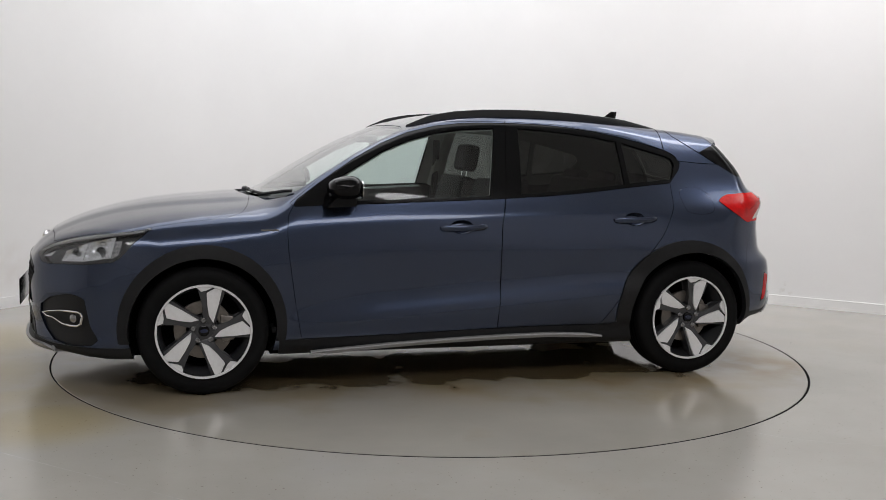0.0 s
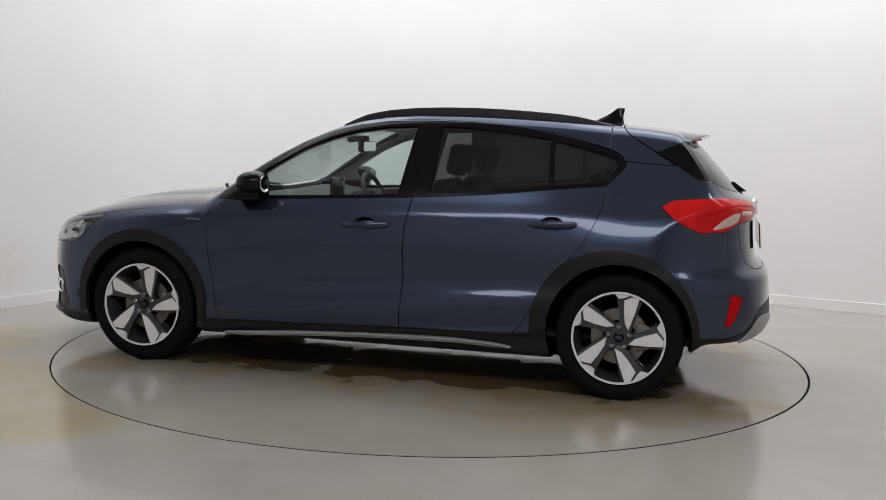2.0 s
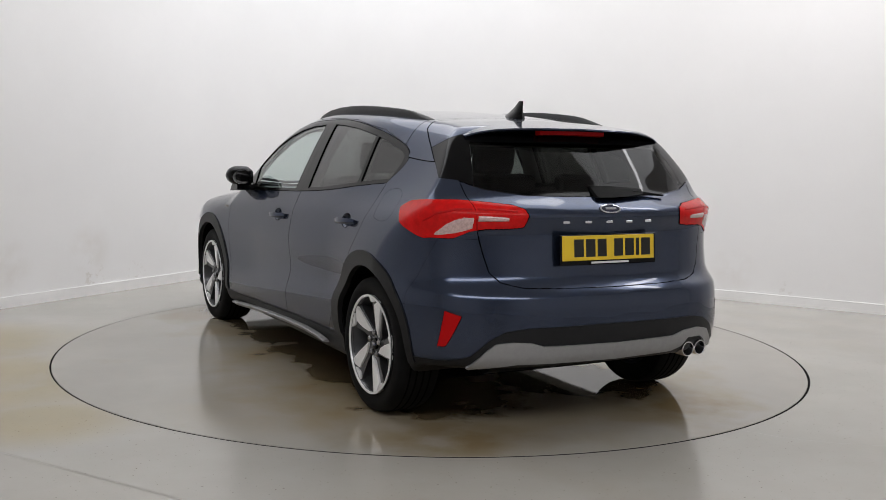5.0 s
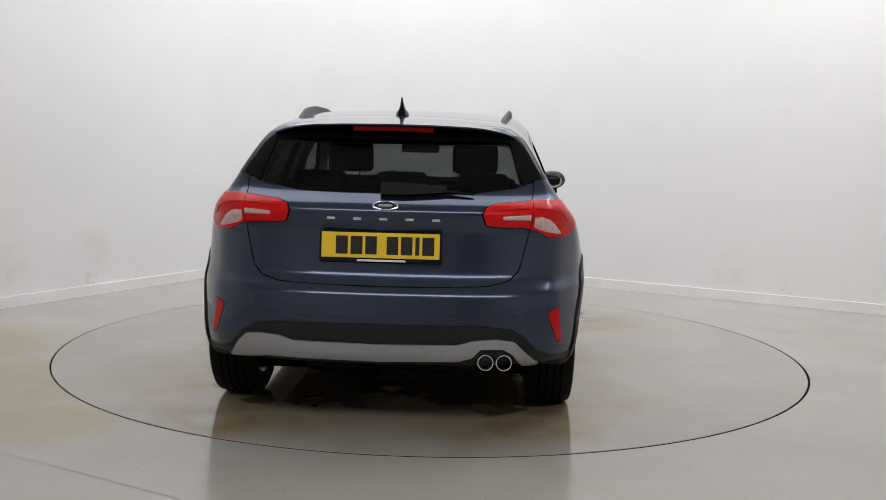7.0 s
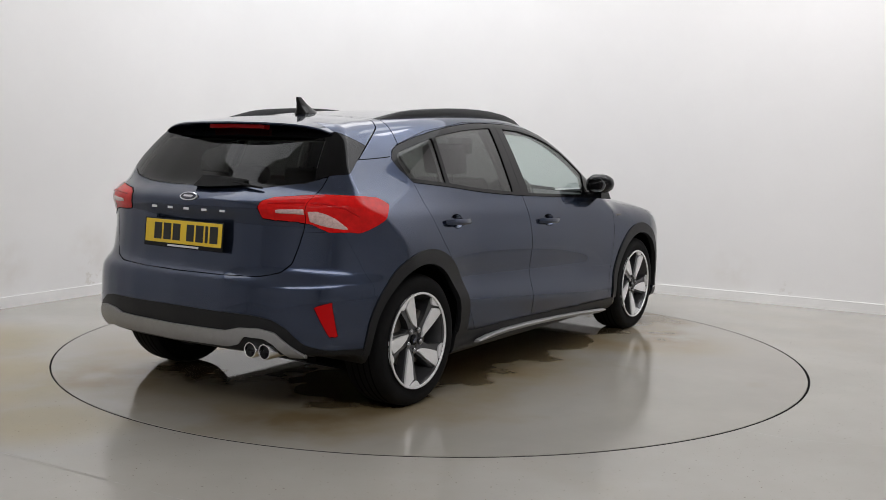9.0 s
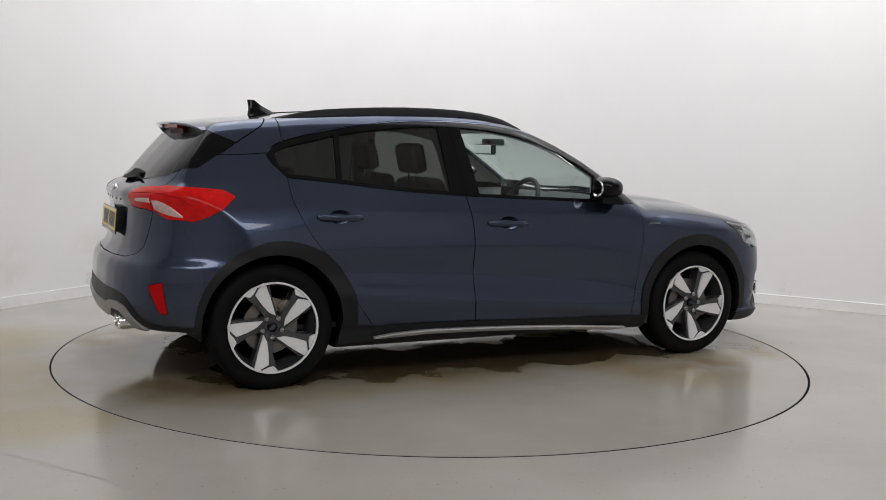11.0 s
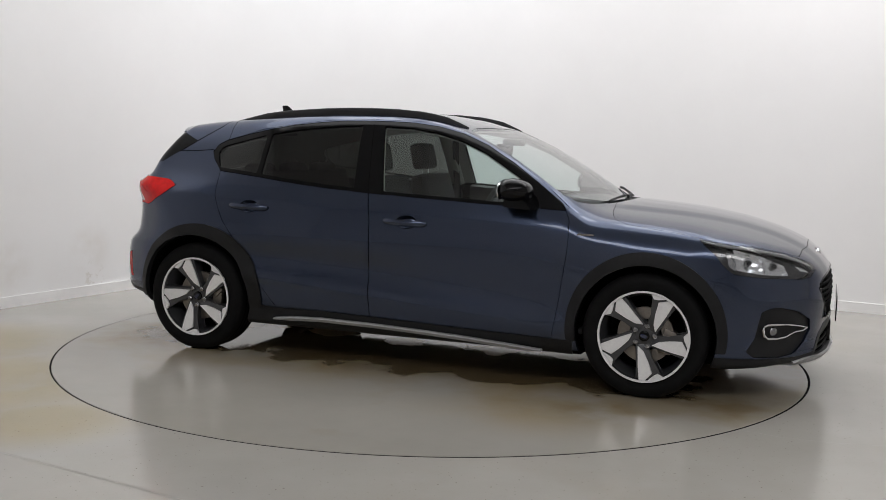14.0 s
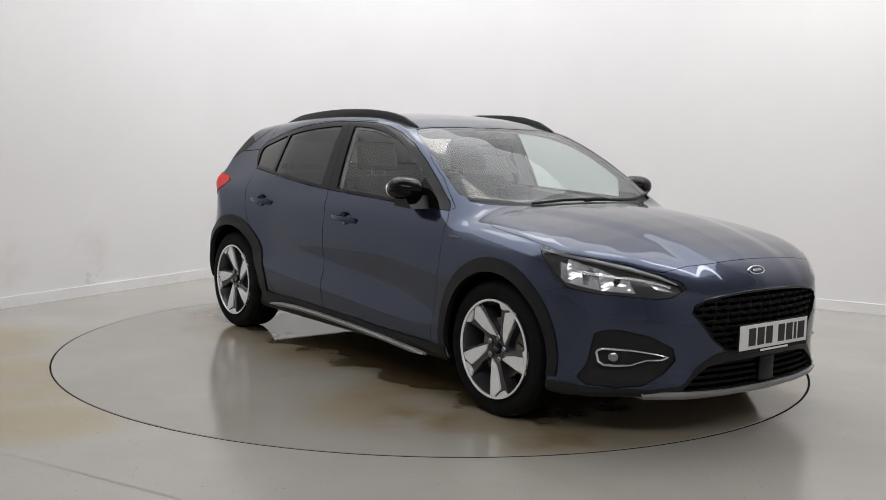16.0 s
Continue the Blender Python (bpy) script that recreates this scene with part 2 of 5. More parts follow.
def prism_bm(loop, y0, y1, bevel=0.0, seg=2):
    """An outline in x and z, given depth along y."""
    bm = bmesh.new()
    a = [bm.verts.new((x, y0, z)) for x, z in loop]
    b = [bm.verts.new((x, y1, z)) for x, z in loop]
    bm.faces.new(a)
    bm.faces.new(b[::-1])
    n = len(loop)
    for i in range(n):
        bm.faces.new((a[i], b[i], b[(i + 1) % n], a[(i + 1) % n]))
    if bevel:
        bmesh.ops.bevel(bm, geom=bm.edges[:], offset=bevel, segments=seg, profile=0.5, affect="EDGES")
    return bm


def tube_bm(path, radii, sides=10, flat=1.0):
    """A tube along points; flat squeezes it across its second axis."""
    bm = bmesh.new()
    rings = []
    path = [Vector(p) for p in path]
    for i, p in enumerate(path):
        d = (path[min(i + 1, len(path) - 1)] - path[max(i - 1, 0)]).normalized()
        u = d.cross(Vector((0, 0, 1)))
        u = u.normalized() if u.length > 1e-4 else Vector((1, 0, 0))
        v = u.cross(d)
        r = radii[i] if isinstance(radii, (list, tuple)) else radii
        rings.append([bm.verts.new(p + u * r * math.cos(2 * math.pi * k / sides) + v * r * flat * math.sin(2 * math.pi * k / sides)) for k in range(sides)])
    for A, B in zip(rings, rings[1:]):
        for k in range(sides):
            bm.faces.new((A[k], A[(k + 1) % sides], B[(k + 1) % sides], B[k]))
    bm.faces.new(rings[0][::-1])
    bm.faces.new(rings[-1])
    return bm


# ---------------------------------------------------------------- the hall
def wall_run(name, line, thick, z0, z1, mat, label):
    """A wall along plan points, with its thickness to the outer side."""
    pts = [Vector(p) for p in line]
    outer = []
    for i, p in enumerate(pts):
        d = (pts[min(i + 1, len(pts) - 1)] - pts[max(i - 1, 0)]).normalized()
        outer.append(p + Vector((-d.y, d.x, 0)) * thick)
    n = len(pts)
    verts = [(*p.xy, z0) for p in pts] + [(*p.xy, z1) for p in pts] + [(*p.xy, z0) for p in outer] + [(*p.xy, z1) for p in outer]
    faces = []
    for i in range(n - 1):
        faces += [(i + 1, i, n + i, n + i + 1), (2 * n + i, 2 * n + i + 1, 3 * n + i + 1, 3 * n + i), (n + i, 3 * n + i, 3 * n + i + 1, n + i + 1)]
    faces += [(0, 2 * n, 3 * n, n), (n - 1, 2 * n - 1, 4 * n - 1, 3 * n - 1)]
    ob = mesh_object(name, verts, faces, mat, smooth=False)
    return tagged(ob, label, "wall", kind="structure")


def build_hall():
    la, lb, r = 12.0, 11.0, 1.9
    sweep = [room(la, 0)] + [room(a, 0) for a in np.linspace(la - 0.5, r, 6)]
    for k in range(1, 24):
        t = math.pi / 2 * k / 24
        sweep.append(room(r - r * math.sin(t), r - r * math.cos(t)))
    sweep += [room(0, b) for b in np.linspace(r, lb, 6)]
    w = wall_run("wall_sweep", sweep, 0.2, 0, CEILING, WALL_PAINT, "white painted studio wall with a rounded corner")
    w.data.polygons.foreach_set("use_smooth", [True] * len(w.data.polygons))
    w.data.set_sharp_from_angle(angle=radians(30))
    inner = []
    for i, p in enumerate(sweep):
        d = (sweep[min(i + 1, len(sweep) - 1)] - sweep[max(i - 1, 0)]).normalized()
        inner.append(p - Vector((-d.y, d.x, 0)) * 0.016)
    b = wall_run("baseboard", inner, 0.0155, 0, 0.082, BASE_PAINT, "low white skirting board along the wall")
    wall_run("wall_front", [room(0, lb), room(la, lb)], 0.2, 0, CEILING, REAR_WALL_PAINT, "plain grey wall of the studio")
    wall_run("wall_side", [room(la, lb), room(la, 0)], 0.2, 0, CEILING, REAR_WALL_PAINT, "plain grey wall behind the camera")
    pts = [room(-0.2, -0.2), room(la + 0.2, -0.2), room(la + 0.2, lb + 0.2), room(-0.2, lb + 0.2)]
    c = mesh_object("ceiling", [(*p.xy, CEILING) for p in pts] + [(*p.xy, CEILING + 0.2) for p in pts],
                    [(0, 1, 2, 3), (7, 6, 5, 4), (0, 4, 5, 1), (1, 5, 6, 2), (2, 6, 7, 3), (3, 7, 4, 0)], CEILING_PAINT)
    tagged(c, "plain white ceiling of the studio", "ceiling", kind="structure")
    # floor: one sheet with a round pit for the turntable
    n, ring, off = 160, 2.2585, Vector((0.0020, -0.0066))
    outer = []
    for k in range(n):
        a = 2 * math.pi * k / n
        d = Vector((math.cos(a), math.sin(a), 0))
        best = 99
        for i in range(4):
            p, q = pts[i].xy, pts[(i + 1) % 4].xy
            e = q - p
            den = d.x * e.y - d.y * e.x
            if abs(den) > 1e-9:
                s = (p.x * e.y - p.y * e.x) / den
                u = (p.x * d.y - p.y * d.x) / den
                if s > 0 and -1e-6 <= u <= 1 + 1e-6:
                    best = min(best, s)
        outer.append((d.x * best, d.y * best, 0))
    verts = [(off.x + ring * math.cos(2 * math.pi * k / n), off.y + ring * math.sin(2 * math.pi * k / n), 0) for k in range(n)]
    verts += outer + [(v[0], v[1], -0.15) for v in verts[:n]] + [(0, 0, -0.15)]
    faces = []
    for k in range(n):
        j = (k + 1) % n
        faces += [(k, n + k, n + j, j), (2 * n + k, k, j, 2 * n + j), (3 * n, 2 * n + k, 2 * n + j)]
    f = mesh_object("floor", verts, faces, FLOOR_MAT)
    # black ring added to paint the shade of the gap round the deck
    shade_ring = lathe_bm([(2.2514, -0.0012), (2.27, -0.0012), (2.27, -0.03), (2.2514, -0.03)], 160, True)
    bmesh.ops.rotate(shade_ring, verts=shade_ring.verts[:], cent=(0, 0, 0), matrix=Matrix.Rotation(radians(90), 3, "X"))
    part("gap_shade_ring", shade_ring, DARK, f, "black ring added as shade in the gap round the turntable")
    # a hairline crack
    line, rnd = [], random.Random(8)
    for k in range(15):
        u = k / 14
        line.append(Vector((1.43 + 1.1 * u, -1.77 - 0.30 * u - 0.07 * math.sin(u * 5), 0)) + Vector((rnd.uniform(-1, 1), rnd.uniform(-1, 1), 0)) * 0.012)
    mesh_object("crack", [(p.x, p.y - 0.0016, 0.0005) for p in line] + [(p.x, p.y + 0.0016, 0.0005) for p in line], [(k, k + 1, 16 + k, 15 + k) for k in range(14)], JOINT_MAT, f)
    for a, b0, b1 in ((6.08, 1.9, 4.35), (9.4, 0.1, 10.9)):
        j = mesh_object("joint", [(*(room(a - 0.003, b0)).xy, 0.0006), (*(room(a + 0.003, b0)).xy, 0.0006), (*(room(a + 0.003, b1)).xy, 0.0006), (*(room(a - 0.003, b1)).xy, 0.0006)], [(0, 1, 2, 3)], JOINT_MAT, f)
    tagged(f, "worn sealed grey concrete floor with a soft shine", "floor", kind="structure")


def build_turntable():
    bm = lathe_bm([(0.0, 0.0), (2.2475, 0.0), (2.2505, -0.003), (2.2505, -0.009), (2.232, -0.009), (2.232, -0.12), (0.0, -0.12)], 160)
    bmesh.ops.rotate(bm, verts=bm.verts[:], cent=(0, 0, 0), matrix=Matrix.Rotation(radians(90), 3, "X"))
    t = new("turntable")
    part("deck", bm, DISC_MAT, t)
    pin = lathe_bm([(0.0, 0.008), (0.35, 0.008), (0.36, 0.0), (0.36, -0.018), (0.0, -0.018)], 40)
    bmesh.ops.rotate(pin, verts=pin.verts[:], cent=(0, 0, 0), matrix=Matrix.Rotation(radians(90), 3, "X"))
    part("bearing", pin, STEEL, t, "steel bearing below the deck", m=Matrix.Translation((0, 0, -0.13)))
    return tagged(t, "round turntable of sealed grey concrete set flush in the floor", "turntable")


build_hall()
turntable = build_turntable()
# ---------------------------------------------------------------- car body surface
# Car space: x ahead, y to its left, z up from the tyres' contact, origin midway between the axles.
def smooth_curve(pairs, width=0.06):
    """A smooth function through about these (x, value) pairs."""
    px, pv = zip(*pairs)
    step = 0.004
    g = np.arange(px[0] - 0.3, px[-1] + 0.3, step)
    v = np.interp(g, px, pv)
    lo, hi = (pv[1] - pv[0]) / (px[1] - px[0]), (pv[-1] - pv[-2]) / (px[-1] - px[-2])
    v = np.where(g < px[0], pv[0] + (g - px[0]) * lo, v)
    v = np.where(g > px[-1], pv[-1] + (g - px[-1]) * hi, v)
    n = max(3, int(width / step))
    for _ in range(2):
        v = np.convolve(np.pad(v, n // 2, mode="edge"), np.ones(n) / n, mode="valid")[: len(g)]
    return lambda x: np.interp(x, g, v)


def blend(x, a, b):
    t = np.clip((x - a) / (b - a), 0, 1)
    return t * t * (3 - 2 * t)


def smax(a, b, k):
    h = np.maximum(k - np.abs(a - b), 0) / k
    return np.maximum(a, b) + h * h * k * 0.25


TOP = smooth_curve([(-2.2, 1.30), (-1.75, 1.362), (-1.62, 1.378), (-1.43, 1.402), (-1.27, 1.415), (-1.11, 1.430), (-0.96, 1.443), (-0.80, 1.454),
                    (-0.65, 1.462), (-0.49, 1.468), (-0.34, 1.469), (-0.18, 1.465), (-0.03, 1.453), (0.12, 1.430), (0.278, 1.388),
                    (0.43, 1.326), (0.585, 1.250), (0.74, 1.160), (0.89, 1.066), (0.99, 1.003), (1.06, 0.986), (1.20, 0.976),
                    (1.44, 0.955), (1.60, 0.934), (1.77, 0.901), (1.93, 0.855), (2.05, 0.806), (2.12, 0.766), (2.2, 0.70), (2.35, 0.55)], 0.07)
CROWN_BONNET = smooth_curve([(0, 0), (0.2, 0.004), (0.4, 0.018), (0.55, 0.034), (0.65, 0.046), (0.75, 0.066), (0.85, 0.10), (1.0, 0.2)], 0.08)
CROWN_SCREEN = smooth_curve([(0, 0), (0.2, 0.004), (0.4, 0.014), (0.6, 0.034), (0.7, 0.052), (0.8, 0.10), (1.0, 0.24)], 0.08)
CROWN_ROOF = smooth_curve([(0, 0), (0.2, 0.003), (0.4, 0.012), (0.55, 0.025), (0.65, 0.045), (0.8, 0.10), (1.0, 0.25)], 0.06)
SIDE_MID = smooth_curve([(0.10, 0.78), (0.18, 0.83), (0.25, 0.868), (0.31, 0.876), (0.36, 0.884), (0.405, 0.894), (0.45, 0.880), (0.50, 0.863),
                         (0.56, 0.858), (0.64, 0.869), (0.71, 0.876), (0.77, 0.873), (0.82, 0.863), (0.87, 0.852), (0.915, 0.841), (0.96, 0.824), (1.05, 0.797),
                         (1.12, 0.768), (1.2, 0.735), (1.3, 0.690), (1.38, 0.648), (1.46, 0.590), (1.55, 0.50)], 0.068)
SIDE_REAR = smooth_curve([(0.10, 0.80), (0.235, 0.865), (0.43, 0.903), (0.54, 0.913), (0.67, 0.913), (0.78, 0.905), (0.865, 0.889), (0.946, 0.852),
                          (1.014, 0.797), (1.083, 0.744), (1.19, 0.684), (1.285, 0.630), (1.352, 0.575), (1.45, 0.49), (1.55, 0.38)], 0.085)
SIDE_FRONT = smooth_curve([(0.10, 0.80), (0.2, 0.86), (0.3, 0.880), (0.5, 0.892), (0.65, 0.893), (0.75, 0.885), (0.82, 0.872), (0.87, 0.856),
                           (0.92, 0.835), (1.0, 0.775), (1.1, 0.72), (1.3, 0.62), (1.5, 0.5)], 0.06)
NOSE_PLAN = smooth_curve([(-0.3, -0.028), (0, 0.0), (0.25, -0.018), (0.40, -0.048), (0.48, -0.075), (0.56, -0.118), (0.64, -0.178), (0.71, -0.24),
                          (0.77, -0.295), (0.82, -0.365), (0.86, -0.46), (0.89, -0.57), (0.92, -0.72)], 0.06)
NOSE_SIDE = smooth_curve([(0.05, 2.10), (0.15, 2.20), (0.20, 2.245), (0.26, 2.25), (0.32, 2.235), (0.40, 2.243), (0.52, 2.252), (0.62, 2.243), (0.68, 2.234),
                          (0.74, 2.208), (0.79, 2.160), (0.9, 2.02), (1.1, 1.7)], 0.05)
TAIL_PLAN = smooth_curve([(-0.3, 0.012), (0, 0.0), (0.3, 0.013), (0.45, 0.036), (0.55, 0.062), (0.64, 0.10), (0.72, 0.152), (0.78, 0.215), (0.83, 0.31),
                          (0.87, 0.38), (0.9, 0.46), (0.92, 0.54), (0.95, 0.70)], 0.06)
TAIL_SIDE = smooth_curve([(0.05, -1.8), (0.18, -1.92), (0.25, -2.0), (0.30, -2.06), (0.36, -2.10), (0.42, -2.112), (0.50, -2.108), (0.58, -2.104), (0.635, -2.092),
                          (0.665, -2.05), (0.70, -2.026), (0.80, -2.010), (0.90, -2.004), (0.94, -2.018), (0.975, -2.030), (1.005, -2.008), (1.03, -1.962), (1.05, -1.923), (1.09, -1.885),
                          (1.17, -1.815), (1.264, -1.73), (1.33, -1.668), (1.40, -1.60), (1.6, -1.4)], 0.032)


def side_width(x, z):
    zz = z + 0.08 * (x + 0.03) * np.clip((0.75 - z) / 0.25, 0, 1) * blend(z, 0.2, 0.3)
    w = SIDE_MID(zz)
    r, f = blend(-x, 0.75, 1.6), blend(x, 0.35, 1.3)
    w = w * (1 - r - f) + SIDE_REAR(z) * r + SIDE_FRONT(z) * f
    arch = np.exp(-((np.abs(x) - 1.35) / 0.30) ** 2) * blend(z, 0.15, 0.3) * (1 - blend(z, 0.70, 0.92))
    crease = z - (0.893 - 0.036 * x)
    ridge = np.exp(-np.sqrt(crease * crease + 1.4e-3) / 0.032) * blend(1.75 - np.abs(x + 0.1), 0, 0.3) * (1 - 0.7 * blend(x, 0.75, 1.1))
    return w + 0.009 * arch + 0.016 * ridge


def top_height(x, ay):
    s, b = blend(x, -0.1, 0.45), blend(x, 0.80, 1.25)
    crown = CROWN_ROOF(ay) * (1 - s) + CROWN_SCREEN(ay) * s * (1 - b) + CROWN_BONNET(ay) * b
    edge = 0.44 - 0.13 * blend(x, 1.05, 2.05)
    return TOP(x) - crown + 0.010 * (1 - blend(ay, edge - 0.07, edge + 0.08)) * blend(x, 1.0, 1.2) - 0.004 * b


def body_field(x, y, z):
    """Below nought inside the body."""
    ay = np.sqrt(y * y + 1e-6)
    side = (ay - side_width(x, z)) * 0.95
    slope = (TOP(x + 0.01) - TOP(x - 0.01)) / 0.02
    top = (z - top_height(x, ay)) / np.sqrt(1 + slope * slope)
    nose = (x - NOSE_SIDE(z) - NOSE_PLAN(ay)) * 0.75
    tail = (TAIL_SIDE(z) + TAIL_PLAN(ay) * (1 - 0.25 * blend(z, 1.0, 1.2)) - x) * 0.8
    low = 0.19 + 0.02 * blend(x, 1.7, 2.1) + 0.122 * blend(-x, 1.58, 1.80) - z
    f = smax(side, top, 0.05 + 0.03 * blend(x, 0.9, 1.3))
    f = smax(f, nose, 0.05)
    f = smax(f, tail, 0.035)
    return smax(f, low, 0.03)


def body_normal(p):
    h = 0.004
    n = np.stack([body_field(*(p + d).T) - body_field(*(p - d).T) for d in np.eye(3) * h], -1)
    return n / np.maximum(np.linalg.norm(n, axis=1, keepdims=True), 1e-9)


def onto_body(eye, way, near, far, steps=28):
    """Where rays that begin inside leave the body."""
    a, b = np.full(len(eye), near), np.full(len(eye), far)
    for _ in range(steps):
        m = (a + b) / 2
        inside = body_field(*(eye + way * m[:, None]).T) < 0
        a, b = np.where(inside, m, a), np.where(inside, b, m)
    return eye + way * ((a + b) / 2)[:, None]


def body_grid():
    """The body's skin: points, triangles and normals."""
    around, along, cap = 344, 310, 86
    phi = np.arange(around) / around * 2 * math.pi + math.pi / 2
    rows = []
    for k in range(cap):
        rows.append((-1.62, -math.pi / 2 * (1 - (k + 0.15) / cap) ** 1.0))
    for u in np.linspace(-1.62, 1.76, along):
        rows.append((u, 0.0))
    for k in range(cap):
        rows.append((1.76, math.pi / 2 * (k + 0.85) / cap))
    u, a = (np.array(c)[:, None] for c in zip(*rows))
    eye = np.stack(np.broadcast_arrays(u, 0 * phi, 0.62 + 0 * phi), -1).reshape(-1, 3)
    way = np.stack(np.broadcast_arrays(np.sin(a), np.cos(a) * np.cos(phi), np.cos(a) * np.sin(phi)), -1).reshape(-1, 3)
    pts = onto_body(eye, way, 0.0, 1.6)
    n = len(rows)
    i, j = np.meshgrid(np.arange(n - 1), np.arange(around), indexing="ij")
    q = lambda r, c: r * around + c % around
    A, B, C, D = q(i, j).ravel(), q(i, j + 1).ravel(), q(i + 1, j + 1).ravel(), q(i + 1, j).ravel()
    tris = np.concatenate([np.stack([A, B, C], 1), np.stack([A, C, D], 1)])
    return pts, tris


# ---- cutting the skin along outlines
def outline_field(px, pz, loop):
    """Signed distance to a closed outline, below nought inside."""
    loop = np.asarray(loop, float)
    best, inside = np.full(len(px), 1e9), np.zeros(len(px), bool)
    for (ax, az), (bx, bz) in zip(loop, np.roll(loop, -1, axis=0)):
        dx, dz = bx - ax, bz - az
        t = np.clip(((px - ax) * dx + (pz - az) * dz) / (dx * dx + dz * dz + 1e-12), 0, 1)
        best = np.minimum(best, np.hypot(px - ax - t * dx, pz - az - t * dz))
        cross = ((az > pz) != (bz > pz)) & (px < dx * (pz - az) / (dz if abs(dz) > 1e-12 else 1e-12) + ax)
        inside ^= cross
    return np.where(inside, -best, best)


def cut_skin(pts, tris, field):
    """Splits the triangles where field(pts) passes nought."""
    f = field(pts)
    f = np.where(np.abs(f) < 4e-4, 4e-4, f)
    s = f[tris] < 0
    k = s.sum(1)
    mixed = (k == 1) | (k == 2)
    if not mixed.any():
        return pts, tris
    m = tris[mixed]
    odd = np.where((k[mixed] == 1)[:, None], s[mixed], ~s[mixed]).argmax(1)
    r = np.arange(len(m))
    a, b, c = m[r, odd], m[r, (odd + 1) % 3], m[r, (odd + 2) % 3]
    edges = np.sort(np.concatenate([np.stack([a, b], 1), np.stack([a, c], 1)]), axis=1)
    uniq, inv = np.unique(edges, axis=0, return_inverse=True)
    inv = inv.ravel()
    t = f[uniq[:, 0]] / (f[uniq[:, 0]] - f[uniq[:, 1]])
    fresh = pts[uniq[:, 0]] * (1 - t)[:, None] + pts[uniq[:, 1]] * t[:, None]
    ab, ac = inv[: len(m)] + len(pts), inv[len(m):] + len(pts)
    tris = np.concatenate([tris[~mixed], np.stack([a, ab, ac], 1), np.stack([ab, b, c], 1), np.stack([ab, c, ac], 1)])
    return np.concatenate([pts, fresh]), tris
# ---------------------------------------------------------------- the car
car = new("car")
tagged(car, "dark blue metallic five-door hatchback with black arch trims", "car")

WINDOW_BAND = [(0.905, 0.945), (0.882, 0.977), (0.729, 1.087), (0.577, 1.189), (0.425, 1.275), (0.273, 1.336), (0.121, 1.373), (-0.031, 1.392),
               (-0.183, 1.398), (-0.336, 1.399), (-0.489, 1.397), (-0.643, 1.385), (-0.797, 1.367), (-0.951, 1.341), (-1.106, 1.308),
               (-1.262, 1.266), (-1.309, 1.242), (-1.335, 1.212), (-1.340, 1.188), (-1.322, 1.157), (-1.25, 1.086), (-1.09, 1.071),
               (-0.94, 1.056), (-0.79, 1.038), (-0.64, 1.022), (-0.49, 1.010), (-0.34, 1.0), (-0.19, 0.991), (0.109, 0.978), (0.408, 0.965), (0.708, 0.955)]
GLASS_FRONT = [(0.64, 1.108), (0.421, 1.238), (0.27, 1.299), (0.119, 1.339), (-0.032, 1.362), (-0.212, 1.370), (-0.15, 1.006), (0.2, 0.991), (0.60, 0.975)]
GLASS_REAR = [(-0.351, 1.373), (-0.489, 1.366), (-0.642, 1.354), (-0.795, 1.336), (-0.940, 1.313), (-0.955, 1.077), (-0.70, 1.048), (-0.499, 1.030), (-0.332, 1.018)]
GLASS_QUARTER = [(-0.971, 1.308), (-1.104, 1.275), (-1.25, 1.238), (-1.285, 1.222), (-1.300, 1.19), (-1.262, 1.108), (-0.985, 1.081)]
DOOR_FRONT = [(0.905, 0.945), (0.920, 0.924), (0.935, 0.897), (0.941, 0.822), (0.938, 0.733), (0.926, 0.643), (0.905, 0.493), (0.880, 0.342), (0.868, 0.272), (0.39, 0.282),
              (-0.19, 0.298), (-0.193, 0.376), (-0.200, 0.452), (-0.206, 0.574), (-0.203, 0.725), (-0.209, 0.846), (-0.238, 0.996), (-0.259, 1.205),
              (-0.285, 1.41), (0.10, 1.40), (0.43, 1.30), (0.74, 1.10), (0.92, 0.96)]
DOOR_REAR = [(-0.19, 0.298), (-0.193, 0.376), (-0.200, 0.452), (-0.206, 0.574), (-0.203, 0.725), (-0.209, 0.846), (-0.238, 0.996), (-0.259, 1.205),
             (-0.285, 1.41), (-0.6, 1.40), (-1.0, 1.345), (-1.30, 1.26), (-1.345, 1.2), (-1.25, 1.086), (-1.242, 0.99), (-1.232, 0.945), (-1.196, 0.869), (-1.154, 0.793),
             (-1.069, 0.686), (-0.955, 0.516), (-0.869, 0.392), (-0.80, 0.300), (-0.5, 0.303)]
FUEL_FLAP = [(-1.290, 1.021), (-1.300, 1.045), (-1.324, 1.060), (-1.37, 1.066), (-1.414, 1.065), (-1.452, 1.05), (-1.476, 1.025), (-1.494, 0.965), (-1.488, 0.94), (-1.475, 0.926),
             (-1.43, 0.916), (-1.391, 0.915), (-1.34, 0.921), (-1.315, 0.931), (-1.302, 0.96)]
BONNET_SIDE = [(1.03, 1.05), (1.072, 0.988), (1.112, 0.942), (1.157, 0.907), (1.233, 0.886), (1.324, 0.875), (1.475, 0.858), (1.60, 0.838), (1.702, 0.822), (1.856, 0.803),
               (1.978, 0.774), (2.067, 0.748), (2.4, 0.70), (2.4, 1.3), (1.03, 1.3)]
